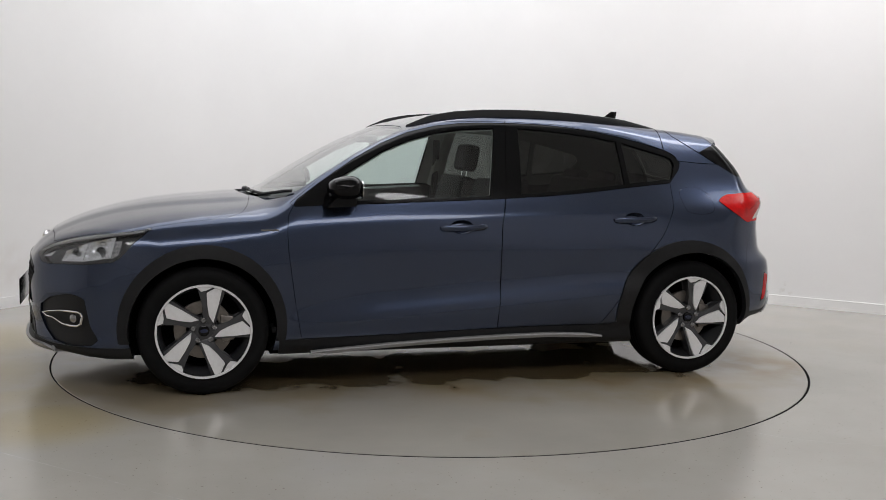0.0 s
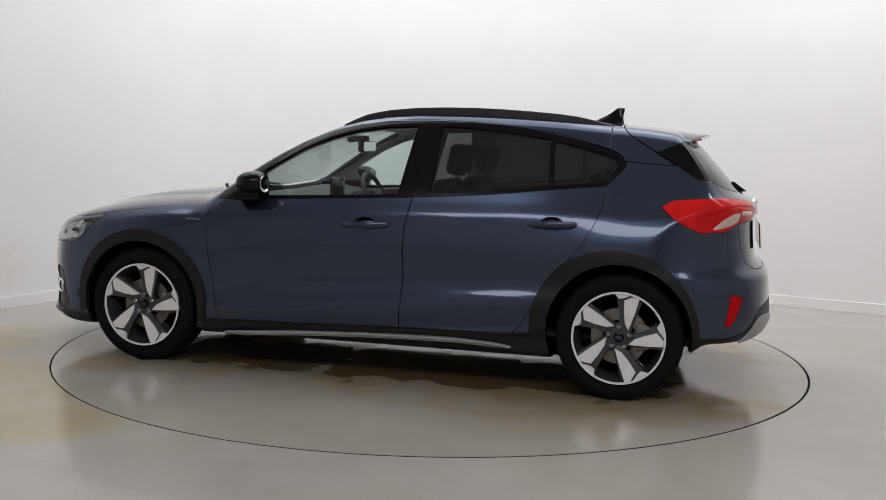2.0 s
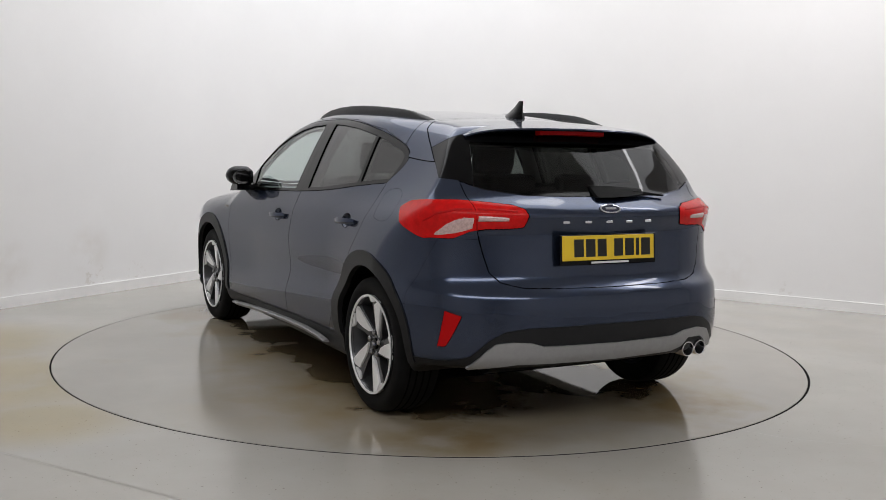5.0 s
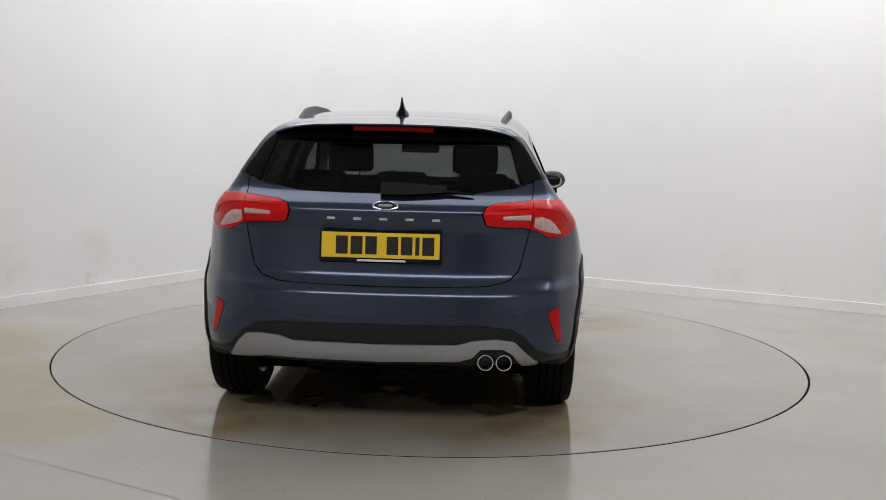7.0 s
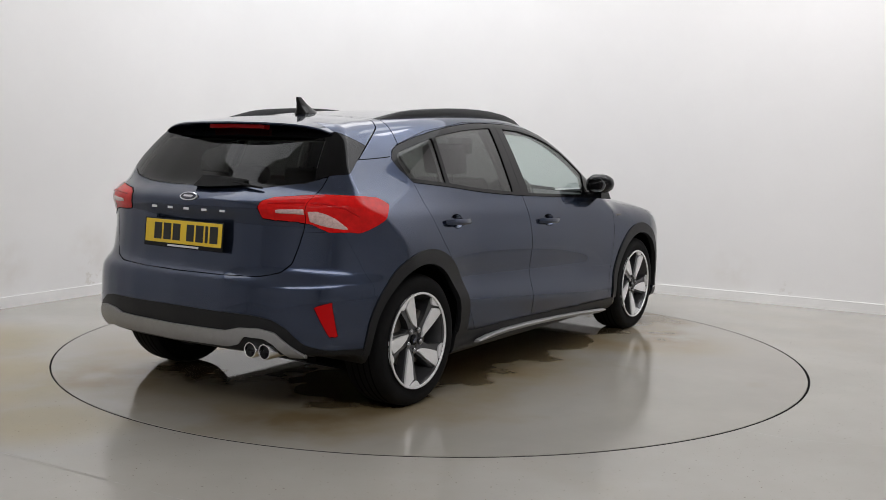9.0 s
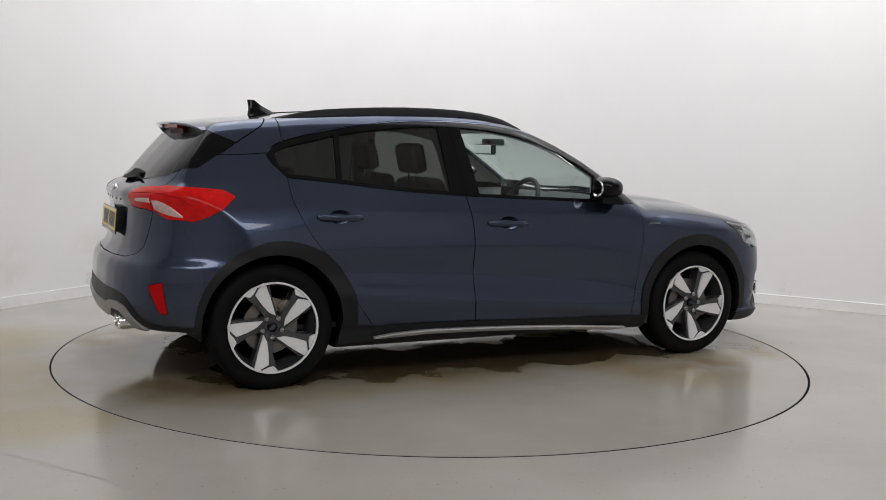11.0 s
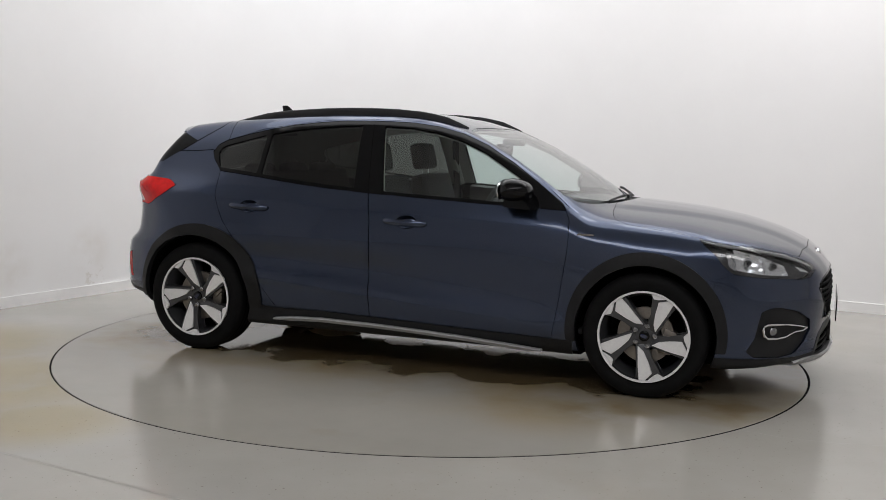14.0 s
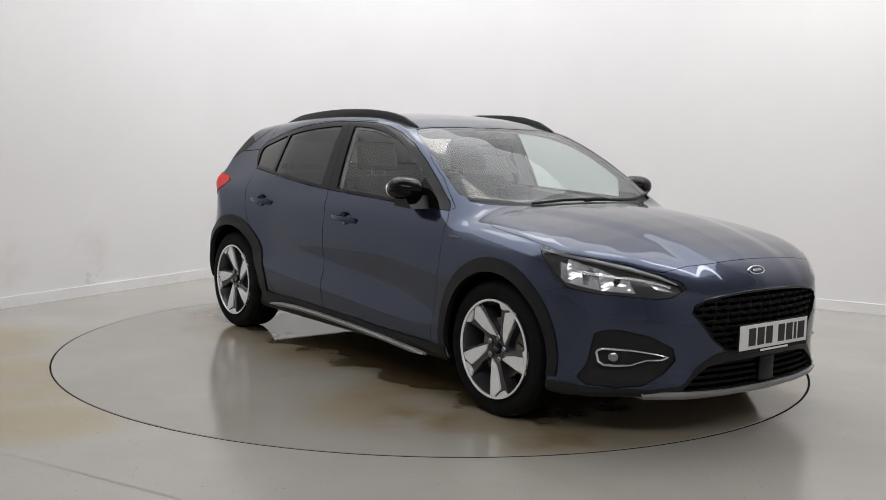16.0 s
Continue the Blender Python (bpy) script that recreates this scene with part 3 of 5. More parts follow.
BONNET_NOSE = [(-0.95, 0.70), (-0.56, 0.742), (-0.52, 0.753), (-0.41, 0.767), (-0.155, 0.780), (0, 0.783), (0.155, 0.780), (0.41, 0.767), (0.52, 0.753), (0.56, 0.742), (0.95, 0.70), (0.95, 1.3), (-0.95, 1.3)]
BONNET_PLAN = [(1.13, 0), (1.125, 0.15), (1.095, 0.3), (1.03, 0.46), (0.985, 0.59), (0.95, 0.68), (0.93, 0.75), (0.93, 0.95), (2.4, 0.95), (2.4, -0.05), (1.13, -0.05)]
SCREEN_PLAN = [(1.075, -0.1), (1.075, 0.12), (1.045, 0.3), (0.975, 0.46), (0.935, 0.59), (0.905, 0.67), (0.868, 0.712), (0.775, 0.700), (0.63, 0.675), (0.47, 0.632), (0.36, 0.598), (0.282, 0.560), (0.272, 0.45), (0.285, 0.30), (0.298, 0.12), (0.30, -0.1)]
COWL_PLAN = [(1.13, -0.1), (1.125, 0.15), (1.095, 0.3), (1.03, 0.46), (0.985, 0.59), (0.95, 0.66), (0.93, 0.69), (0.80, 0.69), (0.80, -0.1)]
HEADLIGHT = [(1.590, 0.836), (1.702, 0.819), (1.856, 0.800), (1.978, 0.772), (2.079, 0.738), (2.125, 0.712), (2.150, 0.683), (2.130, 0.647), (2.095, 0.639), (1.992, 0.649), (1.919, 0.653), (1.777, 0.671), (1.735, 0.70), (1.68, 0.765)]
GRILLE = [(-0.05, 0.658), (0.30, 0.646), (0.40, 0.633), (0.462, 0.603), (0.466, 0.58), (0.36, 0.465), (0.255, 0.402), (-0.05, 0.40)]
LOWER_GRILLE = [(-0.05, 0.358), (0.25, 0.352), (0.372, 0.338), (0.445, 0.292), (0.50, 0.238), (0.25, 0.236), (-0.05, 0.24)]
FOG_POCKET = [(1.852, 0.286), (1.885, 0.256), (2.0, 0.250), (2.07, 0.262), (2.115, 0.315), (2.142, 0.375), (2.138, 0.43), (2.083, 0.478), (2.004, 0.503), (1.960, 0.503), (1.915, 0.485), (1.889, 0.353)]
FRONT_VALANCE = [(-0.05, 0.402), (0.26, 0.402), (0.34, 0.392), (0.42, 0.345), (0.50, 0.262), (0.62, 0.246), (0.95, 0.25), (0.95, 0.05), (-0.05, 0.05)]
FRONT_SKID = [(-0.05, 0.236), (0.25, 0.234), (0.50, 0.237), (0.575, 0.236), (0.64, 0.222), (0.60, 0.205), (0.30, 0.195), (-0.05, 0.195)]
TAIL_SIDE_VIEW = [(-1.528, 0.990), (-1.560, 1.010), (-1.592, 1.024), (-1.70, 1.034), (-1.80, 1.038), (-2.3, 1.05), (-2.3, 0.84), (-1.85, 0.866), (-1.771, 0.862), (-1.725, 0.868), (-1.686, 0.884), (-1.60, 0.93)]
TAIL_REAR_VIEW = [(0.425, 0.975), (0.437, 1.003), (0.483, 1.021), (0.608, 1.033), (0.72, 1.042), (1.0, 1.05), (1.0, 0.80), (0.79, 0.87), (0.72, 0.872), (0.66, 0.905), (0.60, 0.917), (0.50, 0.920), (0.442, 0.926)]
TAILGATE = [(0, 1.6), (0.75, 1.6), (0.70, 1.25), (0.655, 1.119), (0.648, 1.037), (0.643, 0.951), (0.630, 0.876), (0.612, 0.802), (0.592, 0.727), (0.55, 0.685), (0.462, 0.664), (0.25, 0.658), (0, 0.656)]
TAILGATE = TAILGATE + [(-y, z) for y, z in TAILGATE[::-1]]
BACKLIGHT_REAR = [(-0.9, 1.6), (-0.9, 1.15), (-0.66, 1.122), (-0.61, 1.103), (-0.558, 1.085), (-0.384, 1.062), (-0.184, 1.056), (0.184, 1.056), (0.384, 1.062), (0.558, 1.085), (0.61, 1.103), (0.66, 1.122), (0.9, 1.15), (0.9, 1.6)]
BACKLIGHT_SIDE = [(-1.489, 1.261), (-1.60, 1.308), (-1.66, 1.345), (-2.3, 1.40), (-2.3, 0.9), (-1.76, 1.09)]
SPOILER_SIDE = [(-1.285, 1.55), (-1.295, 1.405), (-1.344, 1.350), (-1.489, 1.261), (-1.60, 1.308), (-1.66, 1.345), (-2.0, 1.40), (-2.0, 1.55)]
REAR_VALANCE = [(-0.05, 0.500), (0.46, 0.496), (0.56, 0.482), (0.625, 0.445), (0.69, 0.372), (0.76, 0.345), (1.0, 0.340), (1.0, 0.05), (-0.05, 0.05)]
SKID = [(0.691, 0.320), (0.634, 0.400), (0.598, 0.431), (0.536, 0.438), (0.45, 0.434), (0.388, 0.416), (0.0, 0.412), (-0.328, 0.416), (-0.401, 0.435), (-0.5, 0.440), (-0.575, 0.427),
        (-0.685, 0.318), (-0.612, 0.318), (-0.564, 0.376), (-0.526, 0.398), (-0.43, 0.400), (-0.392, 0.362), (-0.33, 0.346), (0.0, 0.340), (0.50, 0.343), (0.60, 0.330)]
REFLECTOR = [(0.722, 0.545), (0.776, 0.566), (0.796, 0.405), (0.772, 0.408)]
BUMPER_REAR = [(-1.80, 0.872), (-1.74, 0.74), (-1.70, 0.62), (-1.70, 0.0), (-2.4, 0.0), (-2.4, 0.872)]
BUMPER_FRONT = [(1.735, 0.70), (1.777, 0.671), (1.69, 0.640), (1.66, 0.0), (2.5, 0.0), (2.5, 0.8), (2.0, 0.8)]
SILL = [(0.98, 0.272), (0.868, 0.272), (0.39, 0.282), (-0.19, 0.298), (-0.5, 0.303), (-0.80, 0.300), (-1.0, 0.32), (-1.0, 0.0), (0.98, 0.0)]


HANDLE_CUP_FRONT = [(0.018 + 0.062 * math.cos(a), 0.843 + 0.034 * math.sin(a)) for a in np.linspace(0, 2 * math.pi, 25)[:-1]]
HANDLE_CUP_REAR = [(-0.990 + 0.060 * math.cos(a), 0.886 + 0.034 * math.sin(a)) for a in np.linspace(0, 2 * math.pi, 25)[:-1]]


def side_view(loop, band=(0.38, 2)):
    return lambda p: np.where(np.abs(p[:, 1]) > band[0], outline_field(p[:, 0], p[:, 2], loop), 1.0)


def end_view(loop, sign, mirror=True):
    return lambda p: np.where(p[:, 0] * sign > 1.25, outline_field(np.abs(p[:, 1]) if mirror else p[:, 1], p[:, 2], loop), 1.0)


def plan_view(loop):
    return lambda p: np.where(p[:, 2] > 0.68, outline_field(p[:, 0], np.abs(p[:, 1]), loop), 1.0)


def wheel_ring(cx, cz, r):
    return lambda p: np.where(np.abs(p[:, 1]) > 0.4, np.hypot(p[:, 0] - cx, p[:, 2] - cz) - r, 1.0)


def both(*fields):
    return lambda p: np.max([f(p) for f in fields], axis=0)


def either(*fields):
    return lambda p: np.min([f(p) for f in fields], axis=0)


# regions of the skin in order of rank: name, field, material, how far proud, gap round it, one object per side, label
REGIONS = [
    ("wheel_opening", either(wheel_ring(1.352, 0.330, 0.360), wheel_ring(-1.345, 0.335, 0.366)), None, 0, 0, True, ""),
    ("wheel_arch_trim_front", both(wheel_ring(1.352, 0.347, 0.411), side_view([(2.2, 0.27), (2.2, 1), (0.5, 1), (0.5, 0.27)])), BLACK_PLASTIC, 0.008, 0.0006, True, "matt black plastic wheel arch trim"),
    ("wheel_arch_trim_rear", both(wheel_ring(-1.318, 0.345, 0.426), side_view([(-2.2, 0.31), (-2.2, 1), (-0.5, 1), (-0.5, 0.31)])), BLACK_PLASTIC, 0.008, 0.0006, True, "matt black plastic wheel arch trim"),
    ("front_window", side_view(GLASS_FRONT), SIDE_GLASS, -0.006, 0, True, "lightly tinted side window glass"),
    ("rear_window", side_view(GLASS_REAR), DARK_GLASS, -0.006, 0, True, "dark privacy glass"),
    ("quarter_window", side_view(GLASS_QUARTER), DARK_GLASS, -0.006, 0, True, "small dark privacy glass pane"),
    ("front_window_trim", both(side_view(WINDOW_BAND), side_view(DOOR_FRONT)), GLOSS_BLACK, 0.0, 0.0012, True, "gloss black window surround"),
    ("rear_window_trim", side_view(WINDOW_BAND), GLOSS_BLACK, 0.0, 0.0012, True, "gloss black window surround"),
    ("headlight", both(side_view(HEADLIGHT, (0.40, 2)), lambda p: 1.2 - p[:, 0]), LAMP_GLASS, 0.001, 0.002, True, "clear headlight cover over a dark housing"),
    ("windscreen", plan_view(SCREEN_PLAN), SCREEN_GLASS, -0.002, 0.001, False, "clear windscreen glass"),
    ("cowl", plan_view(COWL_PLAN), BLACK_PLASTIC, -0.014, 0, False, "black plastic cowl under the windscreen"),
    ("bonnet", both(side_view(BONNET_SIDE, (-1, 2)), lambda p: np.where(p[:, 0] > 1.7, outline_field(p[:, 1], p[:, 2], BONNET_NOSE), -1.0), plan_view(BONNET_PLAN)), PAINT, 0, 0.0022, False, ""),
    ("grille", end_view(GRILLE, 1), None, 0, 0, False, ""),
    ("lower_grille", end_view(LOWER_GRILLE, 1), None, 0, 0, False, ""),
    ("front_skid_strip", end_view(FRONT_SKID, 1), SILVER, 0.016, 0, False, "satin silver lip under the front bumper"),
    ("fog_lamp_pocket", both(side_view(FOG_POCKET, (0.3, 2)), lambda p: 1.5 - p[:, 0], lambda p: 0.45 - np.abs(p[:, 1])), BLACK_PLASTIC, -0.012, 0, True, "black plastic pocket for the fog lamp"),
    ("front_valance", end_view(FRONT_VALANCE, 1), BLACK_PLASTIC, 0.002, 0.0006, False, "matt black lower bumper"),
    ("tailgate_light", both(side_view(TAIL_SIDE_VIEW, (0.3, 2)), end_view(TAIL_REAR_VIEW, -1), end_view(TAILGATE, -1, False)), RED_LENS, 0.003, 0.002, True, "red tail light section on the tailgate"),
    ("tail_light", both(side_view(TAIL_SIDE_VIEW, (0.3, 2)), end_view(TAIL_REAR_VIEW, -1)), RED_LENS, 0.003, 0.0015, True, "red tail light with a clear inner section"),
    ("spoiler_base", side_view(SPOILER_SIDE, (-1, 2)), PAINT, 0.0, 0.002, False, ""),
    # side wings are black glass; the top band paints the spoiler's shade
    ("rear_border_and_shade", both(side_view(BACKLIGHT_SIDE, (-1, 2)), end_view(BACKLIGHT_REAR, -1, False), lambda p: np.minimum(1.292 - p[:, 2], 0.545 + 0.30 * (1.29 - p[:, 2]) - np.abs(p[:, 1]))), SCREEN_BLACK, 0.0, 0.0008, False, "gloss black border of the rear screen"),
    ("rear_screen", both(side_view(BACKLIGHT_SIDE, (-1, 2)), end_view(BACKLIGHT_REAR, -1, False)), BACK_GLASS, 0.0, 0.0015, False, "dark tinted rear screen"),
    ("skid_plate", end_view(SKID, -1, False), SILVER, 0.014, 0, False, "satin silver skid plate on the rear bumper"),
    ("reflector", end_view(REFLECTOR, -1), RED_DEEP, 0.001, 0.0015, True, "dark red rear reflector"),
    ("tailgate", end_view(TAILGATE, -1, False), PAINT, 0, 0.0048, False, ""),
    ("rear_valance", end_view(REAR_VALANCE, -1), BLACK_PLASTIC, 0.002, 0.0006, False, "matt black lower bumper"),
    ("handle_cup_front", either(side_view(HANDLE_CUP_FRONT)), PAINT, "cup", 0, True, "scooped cup behind the door handle"),
    ("handle_cup_rear", either(side_view(HANDLE_CUP_REAR)), PAINT, "cup", 0, True, "scooped cup behind the door handle"),
    ("fuel_flap", both(side_view(FUEL_FLAP), lambda p: -p[:, 1]), PAINT, 0, 0.0016, True, ""),
    ("front_door", side_view(DOOR_FRONT), PAINT, 0, 0.0032, True, ""),
    ("rear_door", side_view(DOOR_REAR), PAINT, 0, 0.0032, True, ""),
    ("sill", side_view(SILL), BLACK_PLASTIC, 0.004, 0.0008, True, "matt black sill trim"),
    ("rear_bumper", both(side_view(BUMPER_REAR, (-1, 2)), lambda p: p[:, 0] + 1.3), PAINT, 0, 0.001, False, ""),
    ("front_bumper", both(side_view(BUMPER_FRONT, (-1, 2)), lambda p: 1.3 - p[:, 0]), PAINT, 0, 0.001, False, ""),
    ("roof", plan_view([(0.30, 0), (0.298, 0.12), (0.285, 0.3), (0.272, 0.45), (0.270, 0.520), (-0.6, 0.530), (-1.30, 0.500), (-1.5, 0.49), (-1.5, -0.1), (0.3, -0.1)]), PAINT, 0, 0.0008, False, ""),
    ("underbody", lambda p: p[:, 2] - 0.215 - 0.115 * blend(-p[:, 0], 1.74, 2.0), DARK, 0, 0, False, "dark underside"),
    ("body_side_front", lambda p: 0.6 - p[:, 0], PAINT, 0, 0, True, ""),
    ("body_side_rear", lambda p: p[:, 0] * 0 - 1.0, PAINT, 0, 0, True, ""),
]


def skin_part(name, pts, tris, normals, mat, proud, gap, label, skirt=0.02, parent=None):
    """One panel of the skin: its edge is drawn back by gap and turned inwards."""
    used, local = np.unique(tris, return_inverse=True)
    t = local.reshape(-1, 3)
    p, n = pts[used].copy(), normals[used]
    e = np.concatenate([t[:, [0, 1]], t[:, [1, 2]], t[:, [2, 0]]])
    key = np.sort(e, axis=1)
    _, first, count = np.unique(key, axis=0, return_index=True, return_counts=True)
    rim = e[first[count == 1]]
    if gap:
        pull = np.zeros_like(p)
        c = p[t].mean(1)
        for k in range(3):
            np.add.at(pull, t[:, k], c - p[t[:, k]])
        on = np.unique(rim)
        d = np.zeros_like(p)
        for a, b in ((0, 1), (1, 0)):
            edge = p[rim[:, 1]] - p[rim[:, 0]]
            inn = np.cross(n[rim[:, a]], edge)
            inn /= np.maximum(np.linalg.norm(inn, axis=1, keepdims=True), 1e-9)
            np.add.at(d, rim[:, a], inn)
        d /= np.maximum(np.linalg.norm(d, axis=1, keepdims=True), 1e-9)
        side = np.sign((d[on] * pull[on]).sum(1, keepdims=True))
        p[on] += d[on] * np.where(side == 0, 1, side) * gap
    if proud == "cup":
        c = (p.min(0) + p.max(0)) / 2
        q = ((p[:, 0] - c[0]) / 0.062) ** 2 + ((p[:, 2] - c[2]) / 0.034) ** 2
        p = p - n * (0.024 * np.clip(1 - q ** 2, 0, 1))[:, None]
        n = n - np.stack([-(p[:, 0] - c[0]), 0 * q, -(p[:, 2] - c[2]) * 2], -1) * (q * 14)[:, None]
        n = n / np.linalg.norm(n, axis=1, keepdims=True)
        proud = 0.0
    else:
        p = p + n * proud
    deep = skirt + max(proud, 0)
    m = len(p)
    top = p[rim.ravel()]
    low = top - n[rim.ravel()] * deep
    k = np.arange(len(rim))
    quads_a = np.stack([m + 2 * k + 1, m + 2 * k, m + 2 * len(rim) + 2 * k], 1)
    quads_b = np.stack([m + 2 * k + 1, m + 2 * len(rim) + 2 * k, m + 2 * len(rim) + 2 * k + 1], 1)
    verts = np.concatenate([p, top, low])
    if mat in (SIDE_GLASS, DARK_GLASS, BACK_GLASS, SCREEN_GLASS, LAMP_GLASS):
        faces, verts = t, p
    else:
        faces = np.concatenate([t, quads_a, quads_b])
    me = bpy.data.meshes.new(name)
    me.from_pydata(verts.tolist(), [], faces.tolist())
    me.materials.append(mat)
    if gap > 0.001 and len(verts) > m:
        # turned-in edges take black instead of paint, as the shade inside the panel gaps
        me.materials.append(DARK)
        me.polygons.foreach_set("material_index", [0] * len(t) + [1] * (len(faces) - len(t)))
    me.polygons.foreach_set("use_smooth", [True] * len(me.polygons))
    edge = p[rim[:, 1]] - p[rim[:, 0]]
    out = np.cross(edge, n[rim[:, 0]])
    out /= np.maximum(np.linalg.norm(out, axis=1, keepdims=True), 1e-9)
    soft = np.repeat(out, 2, axis=0)
    vn = n if len(verts) == m else np.concatenate([n, soft, soft])
    me.normals_split_custom_set_from_vertices(vn.tolist())
    me.update()
    ob = new(name, me)
    ob.parent = parent or car
    if label:
        tagged(ob, label)
    return ob


SKIN = {}


def build_skin():
    pts, tris = body_grid()
    for name, field, *_ in REGIONS:
        pts, tris = cut_skin(pts, tris, field)
    a = pts[tris]
    area = np.linalg.norm(np.cross(a[:, 1] - a[:, 0], a[:, 2] - a[:, 0]), axis=1)
    tris = tris[area > 1e-9]
    normals = body_normal(pts)
    mid = pts[tris].mean(1)
    # triangles turn outwards
    a = pts[tris]
    face = np.cross(a[:, 1] - a[:, 0], a[:, 2] - a[:, 0])
    flip = (face * normals[tris[:, 0]]).sum(1) < 0
    tris[flip] = tris[flip][:, ::-1]
    left = np.ones(len(tris), bool)
    lining = []
    for name, field, mat, proud, gap, sides, label in REGIONS:
        mine = left & (field(mid) < 0)
        left &= ~mine
        SKIN[name] = tris[mine]
        if mat is None or not mine.any():
            continue
        if mat not in (SIDE_GLASS, DARK_GLASS, BACK_GLASS, SCREEN_GLASS, LAMP_GLASS):
            lining.append(tris[mine])
        names = name.replace("_front", "").replace("_rear", "") if name.startswith(("wheel_arch", "body_side", "handle_cup")) else name
        for s in ((1, -1) if sides else (0,)):
            pick = tris[mine & (mid[:, 1] * s > 0)] if s else tris[mine]
            if len(pick):
                ob = skin_part(names, pts, pick, normals, mat, proud, gap, label)
                SKIN[name, s] = ob
    # inner skin of the shell: headlining above the belt, dark below
    t = np.concatenate(lining)
    low = pts[t].mean(1)[:, 2] < 1.02
    for nm, pick, mat, depth in (("inner_shell", low, DARK, 0.026), ("headlining", ~low, HEADLINING, 0.03)):
        used, local = np.unique(t[pick], return_inverse=True)
        p = pts[used] - normals[used] * depth
        mesh_object(nm, p, local.reshape(-1, 3)[:, ::-1], mat, car, True)
    SKIN["pts"], SKIN["normals"] = pts, normals


build_skin()


def at_body(x, z, side, out=0.0):
    """The body's side at x and z."""
    a, b = 0.2, 1.2
    for _ in range(30):
        m = (a + b) / 2
        a, b = (m, b) if body_field(np.array([x]), np.array([m]), np.array([z]))[0] < 0 else (a, m)
    return (a + out) * side


# ---------------------------------------------------------------- wheels
def build_wheel():
    """One wheel, its face towards -y, centre at the origin."""
    w = new("wheel")
    w.parent = car
    tagged(w, "five-spoke machined alloy wheel with a black tyre")
    tyre = lathe_bm([(0.222, -0.098), (0.236, -0.104), (0.245, -0.103), (0.262, -0.111), (0.287, -0.113), (0.305, -0.108), (0.316, -0.098), (0.322, -0.08), (0.3242, -0.05),
                     (0.3245, 0.0), (0.3242, 0.05), (0.322, 0.08), (0.314, 0.1), (0.287, 0.113), (0.25, 0.106), (0.222, 0.098)], 80)
    tyre = part("tyre", tyre, RUBBER, w, "black rubber tyre")
    for y, lift in ((-0.052, 0.0), (-0.018, 0.0005), (0.018, 0.0005), (0.052, 0.0)):
        part("tread_groove", lathe_bm([(0.3225, y - 0.005), (0.3248 + lift, y - 0.004), (0.3248 + lift, y + 0.004), (0.3225, y + 0.005)], 80), DARK, tyre)
    part("rim", lathe_bm([(0.236, -0.104), (0.2375, -0.112), (0.231, -0.114), (0.226, -0.108), (0.222, -0.09), (0.208, -0.06), (0.203, 0.0), (0.205, 0.09), (0.222, 0.10)], 80), ALLOY_DARK, w, "dark grey wheel barrel")
    part("rim_edge", lathe_bm([(0.2372, -0.1125), (0.2365, -0.1175), (0.2275, -0.1172), (0.2255, -0.1115)], 80), ALLOY, w, "bright machined rim edge")
    # spokes: bright tapered faces on dark flanks
    for k in range(5):
        rot = Matrix.Rotation(radians(72 * k), 4, "Y")
        face = [(0.050, -0.034), (0.150, -0.034), (0.236, -0.030), (0.2375, -0.010), (0.190, 0.038), (0.130, 0.018), (0.080, -0.004)]
        dark = [(0.040, -0.048), (0.150, -0.044), (0.232, -0.052), (0.236, 0.0), (0.224, 0.075), (0.205, 0.098), (0.184, 0.070), (0.12, 0.034), (0.045, 0.022)]
        bm = prism_bm(dark, -0.098, -0.045, 0.005)
        for v in bm.verts:
            v.co.y += 0.022 * (1 - (math.hypot(v.co.x, v.co.z) / 0.23)) + (0.02 if v.co.y > -0.06 else 0)
        bm.transform(rot)
        part("spoke", bm, ALLOY_DARK, w)
        bm = prism_bm(face, -0.1085, -0.092, 0.0018, 1)
        for v in bm.verts:
            v.co.y += 0.022 * (1 - (math.hypot(v.co.x, v.co.z) / 0.23))
        bm.transform(rot)
        part("spoke_face", bm, ALLOY, w, "bright machined spoke face")
        tip = [(0.2365, 0.002), (0.2335, 0.045), (0.222, 0.082), (0.206, 0.094), (0.190, 0.066), (0.200, 0.046)]
        bm = prism_bm(tip, -0.109, -0.096, 0.0015, 1)
        bm.transform(rot)
        part("spoke_tip", bm, ALLOY, w, "bright machined spoke tip")
        a = radians(72 * k + 36 + 18)
        nut = lathe_bm([(0.0, -0.097), (0.010, -0.096), (0.0145, -0.091), (0.0150, -0.06)], 12)
        bmesh.ops.translate(nut, verts=nut.verts[:], vec=(0.054 * math.cos(a), 0, -0.054 * math.sin(a)))
        part("wheel_nut", nut, NUT_STEEL, w)
    part("hub", lathe_bm([(0.0, -0.079), (0.03, -0.079), (0.06, -0.076), (0.071, -0.07), (0.074, -0.03)], 40), ALLOY_DARK, w)
    cap = part("centre_cap", lathe_bm([(0.0, -0.092), (0.02, -0.0915), (0.0265, -0.088), (0.028, -0.076)], 32), GLOSS_BLACK, w)
    oval = lathe_bm([(0.0, -0.0935), (0.019, -0.0935), (0.0205, -0.0915)], 32)
    bmesh.ops.scale(oval, verts=oval.verts[:], vec=(1, 1, 0.5))
    part("badge", oval, BADGE_BLUE, cap, "small dark blue oval badge")
    part("brake_disc", lathe_bm([(0.08, -0.03), (0.085, -0.045), (0.145, -0.045), (0.145, -0.02), (0.08, -0.02)], 48, True), STEEL, w, "worn steel brake disc")
    part("wheel_back", lathe_bm([(0.0, 0.02), (0.2, 0.03), (0.205, 0.05)], 40), DARK, w)
